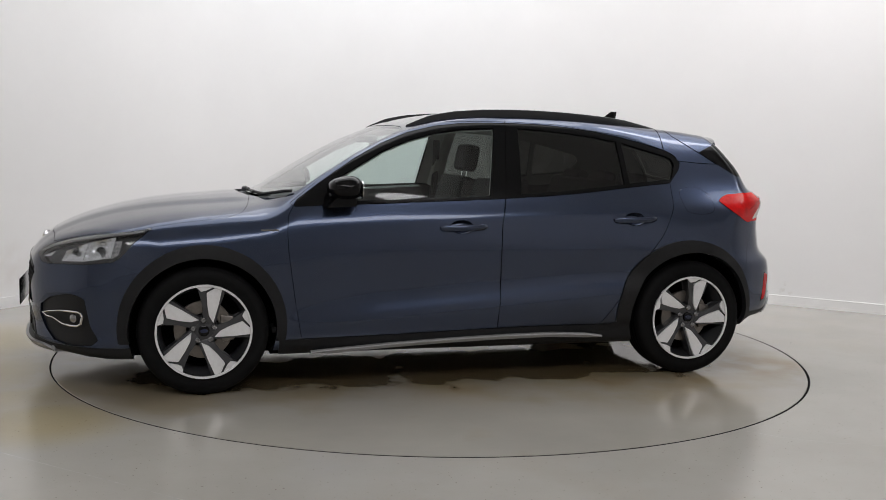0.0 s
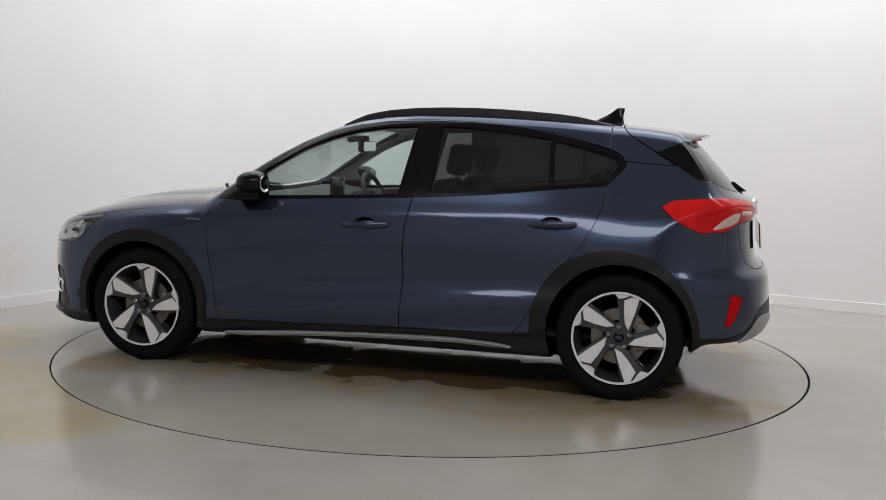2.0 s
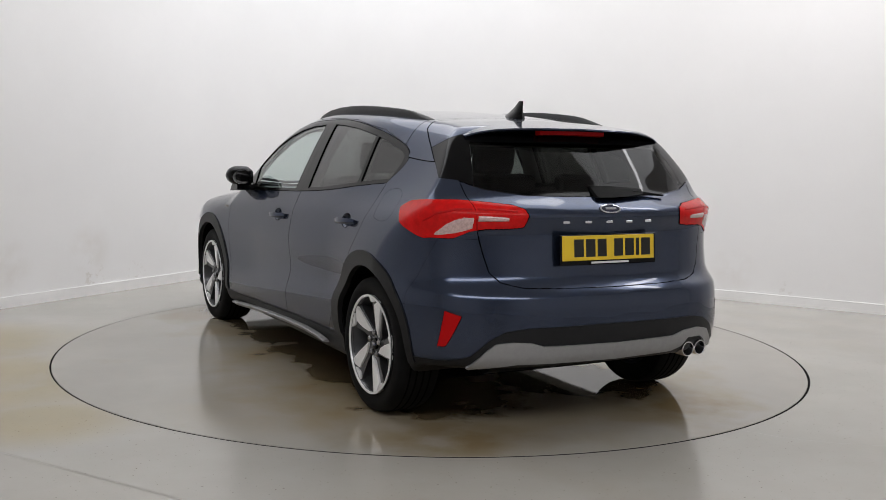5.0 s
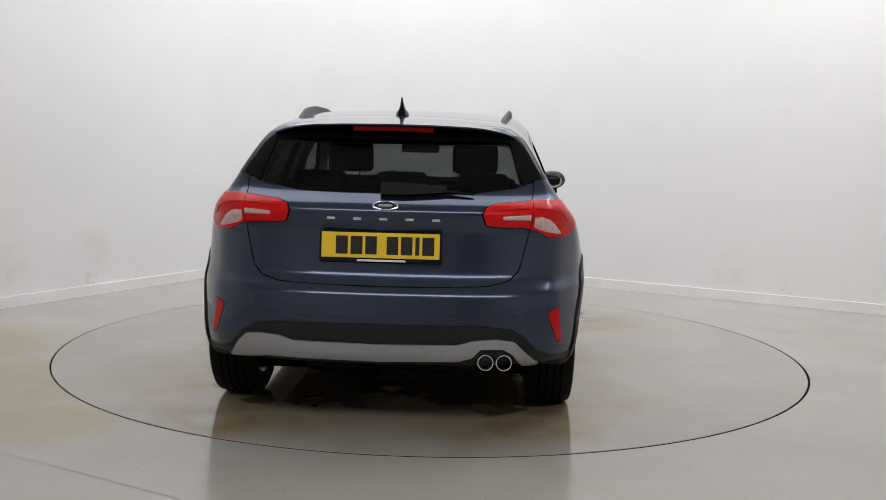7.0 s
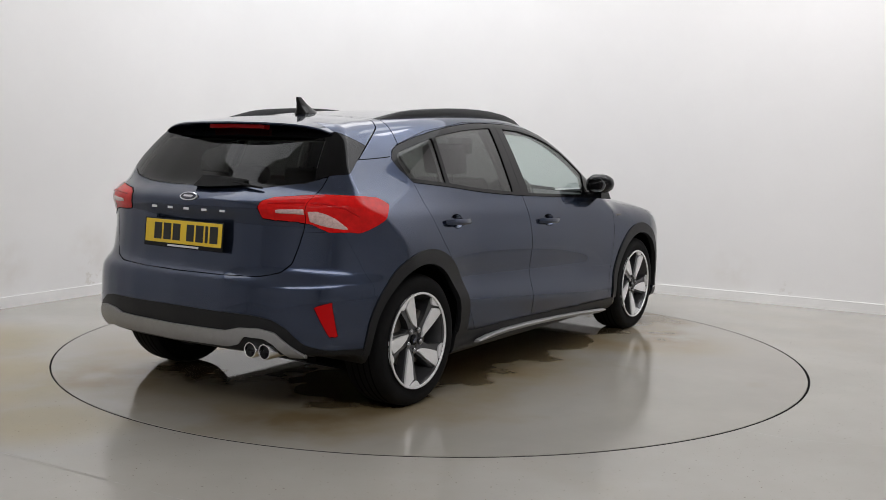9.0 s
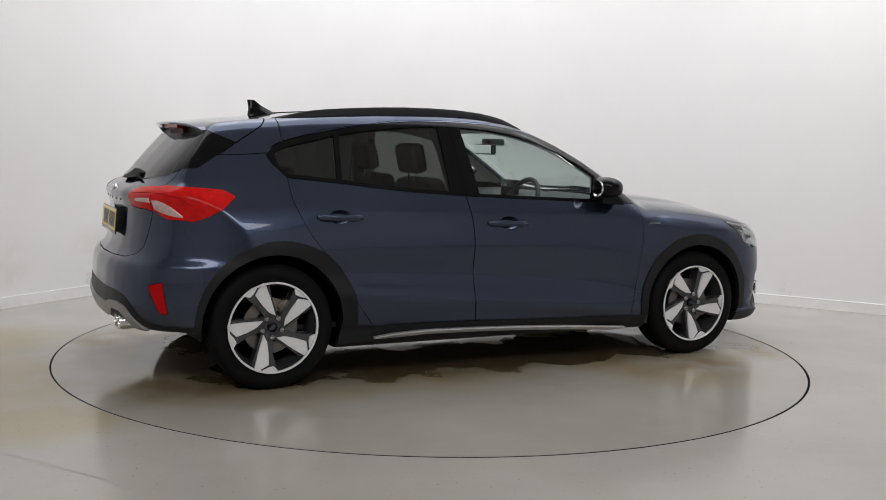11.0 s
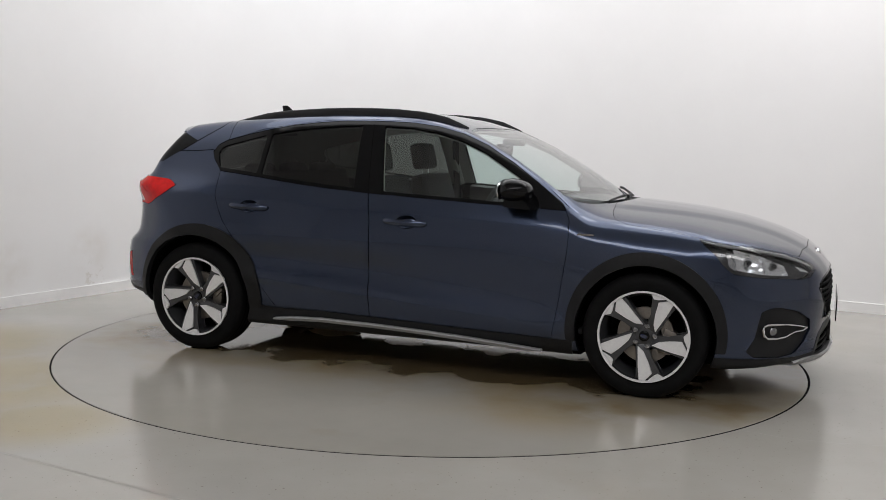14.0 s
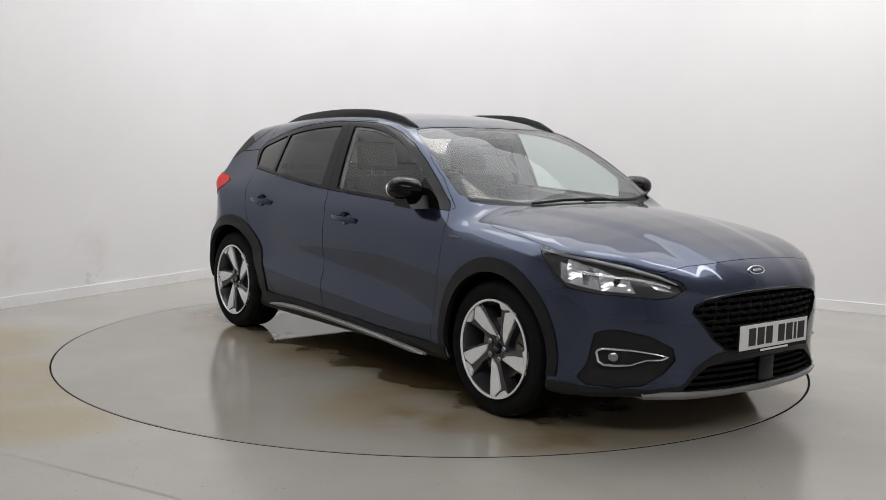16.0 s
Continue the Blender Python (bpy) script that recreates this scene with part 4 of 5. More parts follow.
    cal = prism_bm([(0.085, -0.07), (0.15, -0.06), (0.162, 0.0), (0.15, 0.06), (0.085, 0.07)], -0.058, 0.01, 0.008)
    part("brake_caliper", cal, STEEL, w, "dull grey brake caliper")
    return w


def place_wheels():
    first = build_wheel()
    spots = [(1.35, 0.765, -3, 1), (-1.35, 0.768, 0, 1), (1.35, -0.765, 14, -1), (-1.35, -0.768, -36, -1)]
    for i, (x, y, spin, s) in enumerate(spots):
        m = Matrix.Translation((x, y, 0.323 if x > 0 else 0.325)) @ Matrix.Rotation(radians(180 if s > 0 else 0), 4, "Z") @ Matrix.Rotation(radians(spin), 4, "Y")
        if i == 0:
            keep = m
        else:
            copy_thing(first, m)
    first.matrix_basis = keep
    for x, r in ((1.352, 0.374), (-1.345, 0.380)):
        for s in (1, -1):
            bm = bmesh.new()
            rows = []
            for k in range(41):
                a = math.pi * (k / 40 * 1.24 - 0.12)
                px, pz = x + r * math.cos(a), 0.33 + r * math.sin(a)
                y = min(at_body(px, max(pz, 0.26), 1) - 0.012, 0.875)
                rows.append([bm.verts.new((px - 0.016 * math.cos(a), y * s, pz - 0.016 * math.sin(a))), bm.verts.new((px, (y - 0.02) * s, pz)), bm.verts.new((px, 0.60 * s, pz)), bm.verts.new((x, 0.595 * s, 0.33))])
            for A, B in zip(rows, rows[1:]):
                for q in range(3):
                    bm.faces.new((A[q], A[q + 1], B[q + 1], B[q]))
            bmesh.ops.remove_doubles(bm, verts=bm.verts[:], dist=1e-6)
            geom = bm.verts[:] + bm.edges[:] + bm.faces[:]
            bmesh.ops.bisect_plane(bm, geom=geom, plane_co=(0, 0, 0.21 if x > 0 else 0.29), plane_no=(0, 0, 1), clear_inner=True)
            part("wheel_housing", bm, DARK, car, "dark wheel housing liner")


place_wheels()


# ---------------------------------------------------------------- parts on the body
def body_x(y, z, sign):
    """The body's nose (sign 1) or tail (-1) at y and z."""
    a, b = 1.2, 2.6
    for _ in range(30):
        m = (a + b) / 2
        a, b = (m, b) if body_field(np.array([m * sign]), np.array([float(y)]), np.array([float(z)]))[0] < 0 else (a, m)
    return a * sign


def loft_bm(rings, closed=True, caps=True):
    bm = bmesh.new()
    rows = [[bm.verts.new(p) for p in r] for r in rings]
    n = len(rows[0])
    for A, B in zip(rows, rows[1:]):
        for k in range(n if closed else n - 1):
            bm.faces.new((A[k], A[(k + 1) % n], B[(k + 1) % n], B[k]))
    if caps:
        bm.faces.new(rows[0][::-1])
        bm.faces.new(rows[-1])
    return bm


def build_spoiler():
    rings = []
    for y in np.linspace(-1, 1, 33):
        yy = 0.560 * y
        tip = -1.750 + 0.105 * abs(y) ** 2.4
        drop = 0.030 * abs(y) ** 6
        xs = np.linspace(-1.46, tip, 9)
        top = [(x, yy, float(top_height(np.array([x]), np.array([abs(yy)]))[0]) + 0.0025 - drop) for x in xs]
        low = []
        for i, (x, q, z) in enumerate(top[::-1]):
            k = i / 8
            low.append((x + (0.004 if i == 0 else 0), q, z - 0.013 - 0.022 * k))
        mid = [(tip - 0.004, yy, top[-1][2] - 0.006)]
        rings.append(top + mid + low)
    part("spoiler", loft_bm(rings), PAINT, car)
    rings = []
    for y in np.linspace(-0.185, 0.185, 9):
        z = float(top_height(np.array([-1.69]), np.array([abs(y)]))[0])
        rings.append([(-1.700, y, z - 0.016), (-1.700, y, z - 0.034), (-1.66, y, z - 0.040), (-1.66, y, z - 0.014)])
    part("brake_light", loft_bm(rings), RED_DEEP, car, "high red brake light under the spoiler")


def build_rails():
    xs = [0.255, 0.20, 0.127, 0.05, -0.028, -0.184, -0.34, -0.496, -0.652, -0.809, -0.966, -1.06, -1.124, -1.21, -1.275]
    tops = [1.379, 1.404, 1.434, 1.451, 1.464, 1.477, 1.481, 1.481, 1.476, 1.467, 1.455, 1.443, 1.430, 1.411, 1.392]
    ys = np.interp(xs, [-1.275, -0.9, -0.4, 0.255], [0.512, 0.548, 0.565, 0.532])
    for s in (1, -1):
        rings = []
        for i, (x, z, y) in enumerate(zip(xs, tops, ys)):
            base = float(top_height(np.array([x]), np.array([y]))[0]) - 0.012
            end = i in (0, len(xs) - 1)
            w = 0.007 if end else 0.015
            z = max(z - 0.003, base + 0.012)
            h = z - base
            rings.append([(x, (y - w) * s, base), (x, (y - w * 0.95) * s, base + h * 0.7), (x, (y - w * 0.45) * s, z), (x, (y + w * 0.3) * s, z - h * 0.05),
                          (x, (y + w * 0.9) * s, base + h * 0.62), (x, (y + w) * s, base)])
        part("roof_rail", loft_bm(rings), BLACK_PLASTIC, car, "satin black roof rail")


def build_fin():
    rings = []
    for k, (f, b, w) in enumerate([(-1.085, -1.262, 0.034), (-1.095, -1.260, 0.030), (-1.135, -1.256, 0.016), (-1.178, -1.258, 0.009), (-1.205, -1.262, 0.005), (-1.222, -1.262, 0.003)]):
        z = [1.414, 1.432, 1.452, 1.474, 1.494, 1.507][k]
        loop = []
        for j in range(14):
            a = 2 * math.pi * j / 14
            loop.append(((f + b) / 2 + (f - b) / 2 * math.cos(a), w * math.sin(a) * (1 - 0.4 * math.cos(a)), z))
        rings.append(loop)
    part("aerial_fin", loft_bm(rings), GLOSS_BLACK, car, "gloss black shark fin aerial")


def build_mirrors():
    for s in (1, -1):
        rings = []
        for k in range(11):
            t = k / 10
            y = 0.825 + 0.162 * t
            grow = min(1.0, 0.72 + 1.6 * t) * math.cos(math.pi / 2 * max(0.0, (t - 0.35) / 0.66) ** 1.6) ** 0.5
            cx, cz = 0.648 - 0.006 * t, 1.038 + 0.008 * t
            a, b = 0.095 * grow, 0.066 * grow
            loop = []
            for j in range(20):
                q = 2 * math.pi * j / 20
                c, d = math.cos(q), math.sin(q)
                px = a * math.copysign(abs(c) ** 0.78, c)
                if c < 0:
                    px *= 0.82
                loop.append((cx + px, y * s, cz + b * math.copysign(abs(d) ** 0.8, d) * ((1 - 0.16 * max(0, px / a)) if d > 0 else 0.86)))
            rings.append(loop)
        m = part("door_mirror", loft_bm(rings), GLOSS_BLACK, car, "gloss black door mirror housing")
        bm = lathe_bm([(0.0, 0.0), (0.055, 0.0), (0.058, 0.003), (0.058, 0.006)], 28)
        bmesh.ops.scale(bm, verts=bm.verts[:], vec=(1, 1, 0.80))
        bmesh.ops.rotate(bm, verts=bm.verts[:], cent=(0, 0, 0), matrix=Matrix.Rotation(radians(90), 3, "Z"))
        bmesh.ops.translate(bm, verts=bm.verts[:], vec=(0.577, 0.908 * s, 1.040))
        part("mirror_glass", bm, CHROME, m, "mirror glass")
        loop = [(0.75, 0.945), (0.60, 0.955), (0.60, 0.99), (0.69, 1.01)]
        bm = loft_bm([[(x + (0.02 if k == 0 else 0), y * s, z) for x, z in loop] for k, y in enumerate((0.79, 0.86, 0.93))])
        part("mirror_arm", bm, GLOSS_BLACK, m)


def build_handles():
    for s in (1, -1):
        for x0, x1, z0, z1, own in ((0.139, -0.119, 0.838, 0.845, "front_door"), (-0.864, -1.117, 0.882, 0.889, "rear_door")):
            rings = []
            for k in range(13):
                t = k / 12
                x, z = x0 + (x1 - x0) * t, z0 + (z1 - z0) * t
                lift = 0.005 + 0.031 * math.sin(math.pi * min(1, max(0, t * 1.06 - 0.03))) ** 0.5
                y = at_body(x, z, 1) + lift
                h, d = (0.0155 if 0 < k < 12 else 0.009), 0.009
                rings.append([(x, (y + d * math.cos(2 * math.pi * j / 10) * (1 if math.cos(2 * math.pi * j / 10) < 0 else 0.8)) * s, z + h * math.sin(2 * math.pi * j / 10)) for j in range(10)])
            part("door_handle", loft_bm(rings), PAINT, SKIN[own, s], "blue painted pull handle")


def plate(name, x, z, sign, film, tilt, label):
    p = part(name, box_bm(-0.006, 0.0, -0.268, 0.268, -0.072, 0.064, 0.002, 1), GLOSS_BLACK, car, label, m=Matrix.Translation((x, -0.016 * sign if sign < 0 else 0.007, z)) @ Matrix.Rotation(radians(tilt), 4, "Y") @ Matrix.Rotation(0 if sign < 0 else math.pi, 4, "Z"))
    part("plate_face", box_bm(-0.0085, -0.002, -0.258, 0.258, -0.052, 0.059, 0.0015, 1), film, p)
    y = -0.195
    for k, w in enumerate([0.052, 0.052, 0.050, 0.0, 0.050, 0.050, 0.018, 0.052]):
        if w:
            part("plate_mark", box_bm(-0.0095, -0.008, -(y + w), -y, -0.036, 0.043, 0.0), PRINT_BLACK, p, smooth=False)
        y += (w or 0.018) + 0.0125
    part("plate_line", box_bm(-0.0075, -0.005, -0.11, 0.10, -0.067, -0.058), PRINT_WHITE, p, "small white supplier line", smooth=False)


def oval_badge(x, z, tilt, sign):
    b = lathe_bm([(0.0, -0.006), (0.052, -0.006), (0.0585, -0.004), (0.06, 0.004)], 40)
    bmesh.ops.scale(b, verts=b.verts[:], vec=(1, 1, 0.40))
    turn = Matrix.Translation((x, 0, z)) @ Matrix.Rotation(radians(tilt), 4, "Y") @ Matrix.Rotation(radians(-90 if sign < 0 else 90), 4, "Z")
    o = part("oval_badge", b, CHROME, car, "chrome oval badge with a dark blue field", m=turn)
    f = lathe_bm([(0.0, -0.0075), (0.048, -0.0072), (0.051, -0.005)], 40)
    bmesh.ops.scale(f, verts=f.verts[:], vec=(1, 1, 0.36))
    part("badge_field", f, BADGE_BLUE, o)
    part("badge_mark", box_bm(-0.03, 0.03, -0.0085, -0.006, -0.006, 0.006, 0.001, 1), CHROME, o)


def build_badges():
    oval_badge(body_x(0, 1.004, -1) - 0.002, 1.004, 32, -1)
    oval_badge(body_x(0, 0.738, 1) + 0.001, 0.738, -32, 1)
    for y in (0.238, 0.122, 0.008, -0.107, -0.222):
        x = body_x(y, 0.946, -1)
        part("tailgate_mark", box_bm(x - 0.005, x + 0.004, y - 0.018, y + 0.018, 0.940, 0.953, 0.002, 1), CHROME, car, "small chrome lettering bar")
    for s in (1, -1):
        y = at_body(1.03, 0.828, 1)
        part("wing_mark", box_bm(0.985, 1.072, min(y * s, (y + 0.003) * s), max(y * s, (y + 0.003) * s), 0.824, 0.832, 0.001, 1), STEEL, car, "small chrome lettering bar on the wing")
        ring = tube_bm([(0.985, (y + 0.003) * s, 0.822), (1.0, (y + 0.003) * s, 0.836), (1.012, (y + 0.003) * s, 0.822)], 0.0015, 6)
        part("wing_mark", ring, STEEL, car, "small chrome lettering bar on the wing")


def build_rear_things():
    for y in (-0.454, -0.534):
        bm = lathe_bm([(0.027, 0.12), (0.029, 0.0), (0.031, -0.006), (0.035, -0.006), (0.037, 0.0), (0.037, 0.14)], 32)
        bmesh.ops.rotate(bm, verts=bm.verts[:], cent=(0, 0, 0), matrix=Matrix.Rotation(radians(-90), 3, "Z"))
        bmesh.ops.translate(bm, verts=bm.verts[:], vec=(-2.062 if y > -0.5 else -2.056, y, 0.336))
        part("exhaust_tip", bm, CHROME, car, "round polished exhaust tip")
    rings = []
    for y, lo, hi, d in ((0.03, 1.052, 1.104, 0.03), (0.02, 1.049, 1.104, 0.034), (-0.08, 1.050, 1.102, 0.036), (-0.18, 1.056, 1.096, 0.032), (-0.25, 1.062, 1.092, 0.03), (-0.262, 1.066, 1.086, 0.02)):
        xl, xh = body_x(y, lo, -1), body_x(y, hi, -1)
        rings.append([(xl + 0.004, y, lo), (xl - d * 0.8, y, lo + 0.004), (xh - d, y, (lo + hi) / 2 + 0.012), (xh - d * 0.55, y, hi), (xh + 0.004, y, hi)])
    part("rear_wiper", loft_bm(rings), RUBBER, car, "black rear wiper with its housing")
    path = [(body_x(y, z, -1) - 0.02, y, z) for y, z in ((-0.20, 1.075), (-0.30, 1.066), (-0.385, 1.058))]
    part("wiper_arm", tube_bm(path, [0.009, 0.007, 0.004], 8), RUBBER, car)


def build_front_things():
    pts, nor = SKIN["pts"], SKIN["normals"]
    for name, depth in (("grille", 0.055), ("lower_grille", 0.06)):
        used, local = np.unique(SKIN[name], return_inverse=True)
        p = pts[used] - np.array([depth, 0, 0])
        mesh_object(name + "_back", p, local.reshape(-1, 3), DARK, car, True, "dark cavity behind the grille")
    # upper grille: wavy bars and short links
    half = lambda z: float(np.interp(z, [0.402, 0.465, 0.58, 0.603, 0.633, 0.646, 0.656], [0.255, 0.36, 0.466, 0.462, 0.40, 0.30, 0.15]))
    levels = np.arange(0.418, 0.655, 0.0295)
    for i, z in enumerate(levels):
        w = half(z) - 0.006
        n = max(6, int(w / 0.018))
        path = [(body_x(y, z, 1) - 0.016 + 0.006 * math.cos(math.pi * (y / 0.036 + i)), y, z + 0.0035 * math.cos(math.pi * (y / 0.036 + i))) for y in np.linspace(-w, w, 2 * n + 1)]
        part("grille_bar", tube_bm(path, 0.0065, 8, 1.2), RUBBER, car, "black wavy grille bar")
    link = None
    for i, (z0, z1) in enumerate(zip(levels, levels[1:])):
        w = min(half(z0), half(z1)) - 0.02
        y = -w + (0.036 if i % 2 else 0.0)
        while y < w:
            at = Matrix.Translation((body_x(y, (z0 + z1) / 2, 1) - 0.022, y, (z0 + z1) / 2))
            if link is None:
                link = part("grille_link", box_bm(-0.006, 0.006, -0.0045, 0.0045, -0.0145, 0.0145, 0.002, 1), RUBBER, car, m=at)
            else:
                o = new("grille_link", link.data)
                o.parent, o.matrix_basis = car, at
            y += 0.072
    outline = [(0.0, 0.657), (0.15, 0.655), (0.30, 0.645), (0.40, 0.632), (0.455, 0.607), (0.465, 0.583), (0.415, 0.525), (0.36, 0.465), (0.30, 0.425), (0.25, 0.403), (0.0, 0.40)]
    ring = [(body_x(y, z, 1) - 0.002, y, z) for y, z in outline] + [(body_x(y, z, 1) - 0.002, -y, z) for y, z in outline[-2:0:-1]]
    part("grille_surround", tube_bm(ring + ring[:1], 0.0065, 8), GLOSS_BLACK, car, "gloss black grille surround")
    for z, w in ((0.262, 0.462), (0.290, 0.435), (0.318, 0.40), (0.343, 0.33)):
        path = [(body_x(y, z, 1) - 0.02, y, z) for y in np.linspace(-w, w, 21)]
        part("lower_grille_bar", tube_bm(path, 0.0065, 8), RUBBER, car, "black lower grille bar")
    x = body_x(0, 0.30, 1)
    part("sensor_cover", box_bm(x - 0.05, x + 0.004, -0.055, 0.055, 0.242, 0.358, 0.006), GLOSS_BLACK, car, "plain black panel in the lower grille")
    for s in (1, -1):
        loop = [(1.925, 0.398), (1.93, 0.412), (1.945, 0.419), (1.98, 0.419), (2.036, 0.415), (2.097, 0.401), (2.128, 0.388), (2.110, 0.376), (2.074, 0.374), (2.052, 0.364), (2.027, 0.350), (1.985, 0.346), (1.95, 0.348), (1.932, 0.362)]
        ring = [(x, at_body(x, z, s, 0.004), z) for x, z in loop]
        part("fog_lamp_ring", tube_bm(ring + ring[:1], [0.0065 if p[0] < 1.99 else 0.0042 for p in ring + ring[:1]], 8), CHROME, car, "satin chrome fog lamp ring")
        bm = lathe_bm([(0.0, -0.008), (0.014, -0.006), (0.022, 0.0), (0.024, 0.012)], 24)
        bmesh.ops.rotate(bm, verts=bm.verts[:], cent=(0, 0, 0), matrix=Matrix.Rotation(radians(42 if s < 0 else 138), 3, "Z"))
        bmesh.ops.translate(bm, verts=bm.verts[:], vec=(1.972, at_body(1.972, 0.382, s, -0.008), 0.382))
        part("fog_lamp", bm, NUT_STEEL, car, "small round dark fog lamp")
    # headlight housings and reflectors
    head = SKIN["headlight"]
    mid = pts[head].mean(1)
    for s in (1, -1):
        own = SKIN["headlight", s]
        pick = head[mid[:, 1] * s > 0]
        used, local = np.unique(pick, return_inverse=True)
        p = pts[used] - nor[used] * 0.045
        mesh_object("headlight_housing", p, local.reshape(-1, 3), LAMP_GREY, own, True, "dark headlight housing")
        path = [(x, at_body(x, z, s, -0.012), z) for x, z in ((1.63, 0.818), (1.72, 0.806), (1.86, 0.787), (1.98, 0.760), (2.07, 0.729), (2.12, 0.700))]
        part("light_strip", tube_bm(path, [0.003, 0.006, 0.008, 0.008, 0.006, 0.003], 8), SILVER, own, "pale light strip")
        # chambers with faceted bowls
        for tag, x0, x1, top0, top1, low0, low1, cols, rows, deepest in (("headlight_reflector", 1.775, 1.905, 0.790, 0.758, 0.690, 0.668, 9, 6, 0.034), ("headlight_reflector", 1.907, 2.012, 0.757, 0.712, 0.668, 0.660, 8, 6, 0.026),
                                                                         ("indicator_reflector", 2.066, 2.108, 0.704, 0.688, 0.678, 0.668, 3, 2, 0.006)):
            def spot(u, v):
                x = x0 + (x1 - x0) * u + 0.026 * (0.5 - v)
                z = (low0 + (low1 - low0) * u) * (1 - v) + (top0 + (top1 - top0) * u) * v
                bowl = (1 - (2 * u - 1) ** 2) * (1 - (2 * v - 1) ** 2)
                return (x, at_body(x, z, s, -0.012 - deepest * bowl), z)
            bm = bmesh.new()
            grid = [[bm.verts.new(spot(c / cols, q / rows)) for q in range(rows + 1)] for c in range(cols + 1)]
            for c in range(cols):
                for q in range(rows):
                    bm.faces.new((grid[c][q], grid[c + 1][q], grid[c + 1][q + 1], grid[c][q + 1]))
            part(tag, bm, BRIGHT, own, "bright faceted lamp reflector", smooth=False)
        for k in range(7):
            x = 1.742 + 0.0052 * k
            path = [(x + 0.010, at_body(x + 0.010, 0.705 - 0.003 * k, s, -0.014), 0.705 - 0.003 * k), (x - 0.008, at_body(x - 0.008, 0.775 - 0.001 * k, s, -0.014), 0.775 - 0.001 * k)]
            part("lens_rib", tube_bm(path, 0.0019, 6), BRIGHT, own)
        for x, z, rad in ((1.957, 0.706, 0.015), (1.842, 0.726, 0.014)):
            ball = lathe_bm([(0.0, -0.016), (0.5, -0.013), (0.85, -0.004), (1.0, 0.012)], 20)
            bmesh.ops.scale(ball, verts=ball.verts[:], vec=(rad, 1, rad))
            bmesh.ops.rotate(ball, verts=ball.verts[:], cent=(0, 0, 0), matrix=Matrix.Rotation(radians(38 if s < 0 else 142), 3, "Z"))
            bmesh.ops.translate(ball, verts=ball.verts[:], vec=(x, at_body(x, z, s, -0.028), z))
            part("lamp_lens", ball, GLOSS_BLACK, own, "dark round lamp lens")
    # cowl wipers
    top = lambda x, y: float(top_height(np.array([x]), np.array([abs(y)]))[0])
    for pts3, r in (([(1.045, -0.37, 0.016), (1.06, -0.15, 0.022), (1.075, 0.05, 0.026), (1.06, 0.30, 0.020)], 0.0055), ([(1.06, 0.22, 0.02), (1.02, 0.45, 0.024), (0.93, 0.66, 0.03), (0.90, 0.70, 0.024)], 0.0065),
                    ([(1.085, -0.02, 0.02), (1.078, 0.06, 0.024), (1.07, 0.16, 0.024)], 0.009)):
        path = [(x, y, top(x, y) + h - 0.010) for x, y, h in pts3]
        part("windscreen_wiper", tube_bm(path, r, 8, 1.3), BLACK_PLASTIC, car, "black windscreen wiper")
    # bright sill strips
    for s in (1, -1):
        xs = np.linspace(0.82, -0.80, 17)
        rings = []
        for x in xs:
            z = float(np.interp(-x, [-0.85, -0.75, -0.39, -0.09, 0.2, 0.5, 0.7, 0.8], [0.208, 0.216, 0.240, 0.254, 0.263, 0.267, 0.258, 0.245]))
            h = 0.024 if abs(x) < 0.75 else 0.012
            rings.append([(x, 0.868 * s, z), (x, 0.893 * s, z - 0.002), (x, 0.898 * s, z - 0.008), (x, 0.888 * s, z - h), (x, 0.862 * s, z - h - 0.004)])
        part("sill_strip", loft_bm(rings), SILVER, car, "satin silver strip along the sill")
    part("underfloor", box_bm(-1.55, 1.72, -0.66, 0.66, 0.17, 0.215, 0.01), DARK, car, "dark underfloor")


def seat(x, y, w=0.25, rear=False):
    st = part("seat", box_bm(x - 0.27, x + 0.25, y - w, y + w, 0.38, 0.56, 0.05, 3), CLOTH, car, "dark grey cloth car seat")
    back = box_bm(-0.055, 0.055, -w, w, 0.0, 0.60, 0.045, 3)
    bmesh.ops.rotate(back, verts=back.verts[:], cent=(0, 0, 0), matrix=Matrix.Rotation(radians(-17), 3, "Y"))
    bmesh.ops.translate(back, verts=back.verts[:], vec=(x - 0.24, y, 0.50))
    part("backrest", back, CLOTH, st)
    heads = [y] if not rear else [y - 0.42, y, y + 0.42]
    for q in heads:
        h = box_bm(-0.045, 0.045, -0.135, 0.135, -0.0, 0.175 if not rear else 0.10, 0.04, 3)
        bmesh.ops.rotate(h, verts=h.verts[:], cent=(0, 0, 0), matrix=Matrix.Rotation(radians(-12), 3, "Y"))
        bmesh.ops.translate(h, verts=h.verts[:], vec=(x - 0.445, q, 1.105 if not rear else 1.03))
        part("headrest", h, CLOTH, st)
        for d in (-0.05, 0.05):
            part("headrest_post", tube_bm([(x - 0.44, q + d, 1.0), (x - 0.455, q + d, 1.14)], 0.006, 8), CHROME, st)


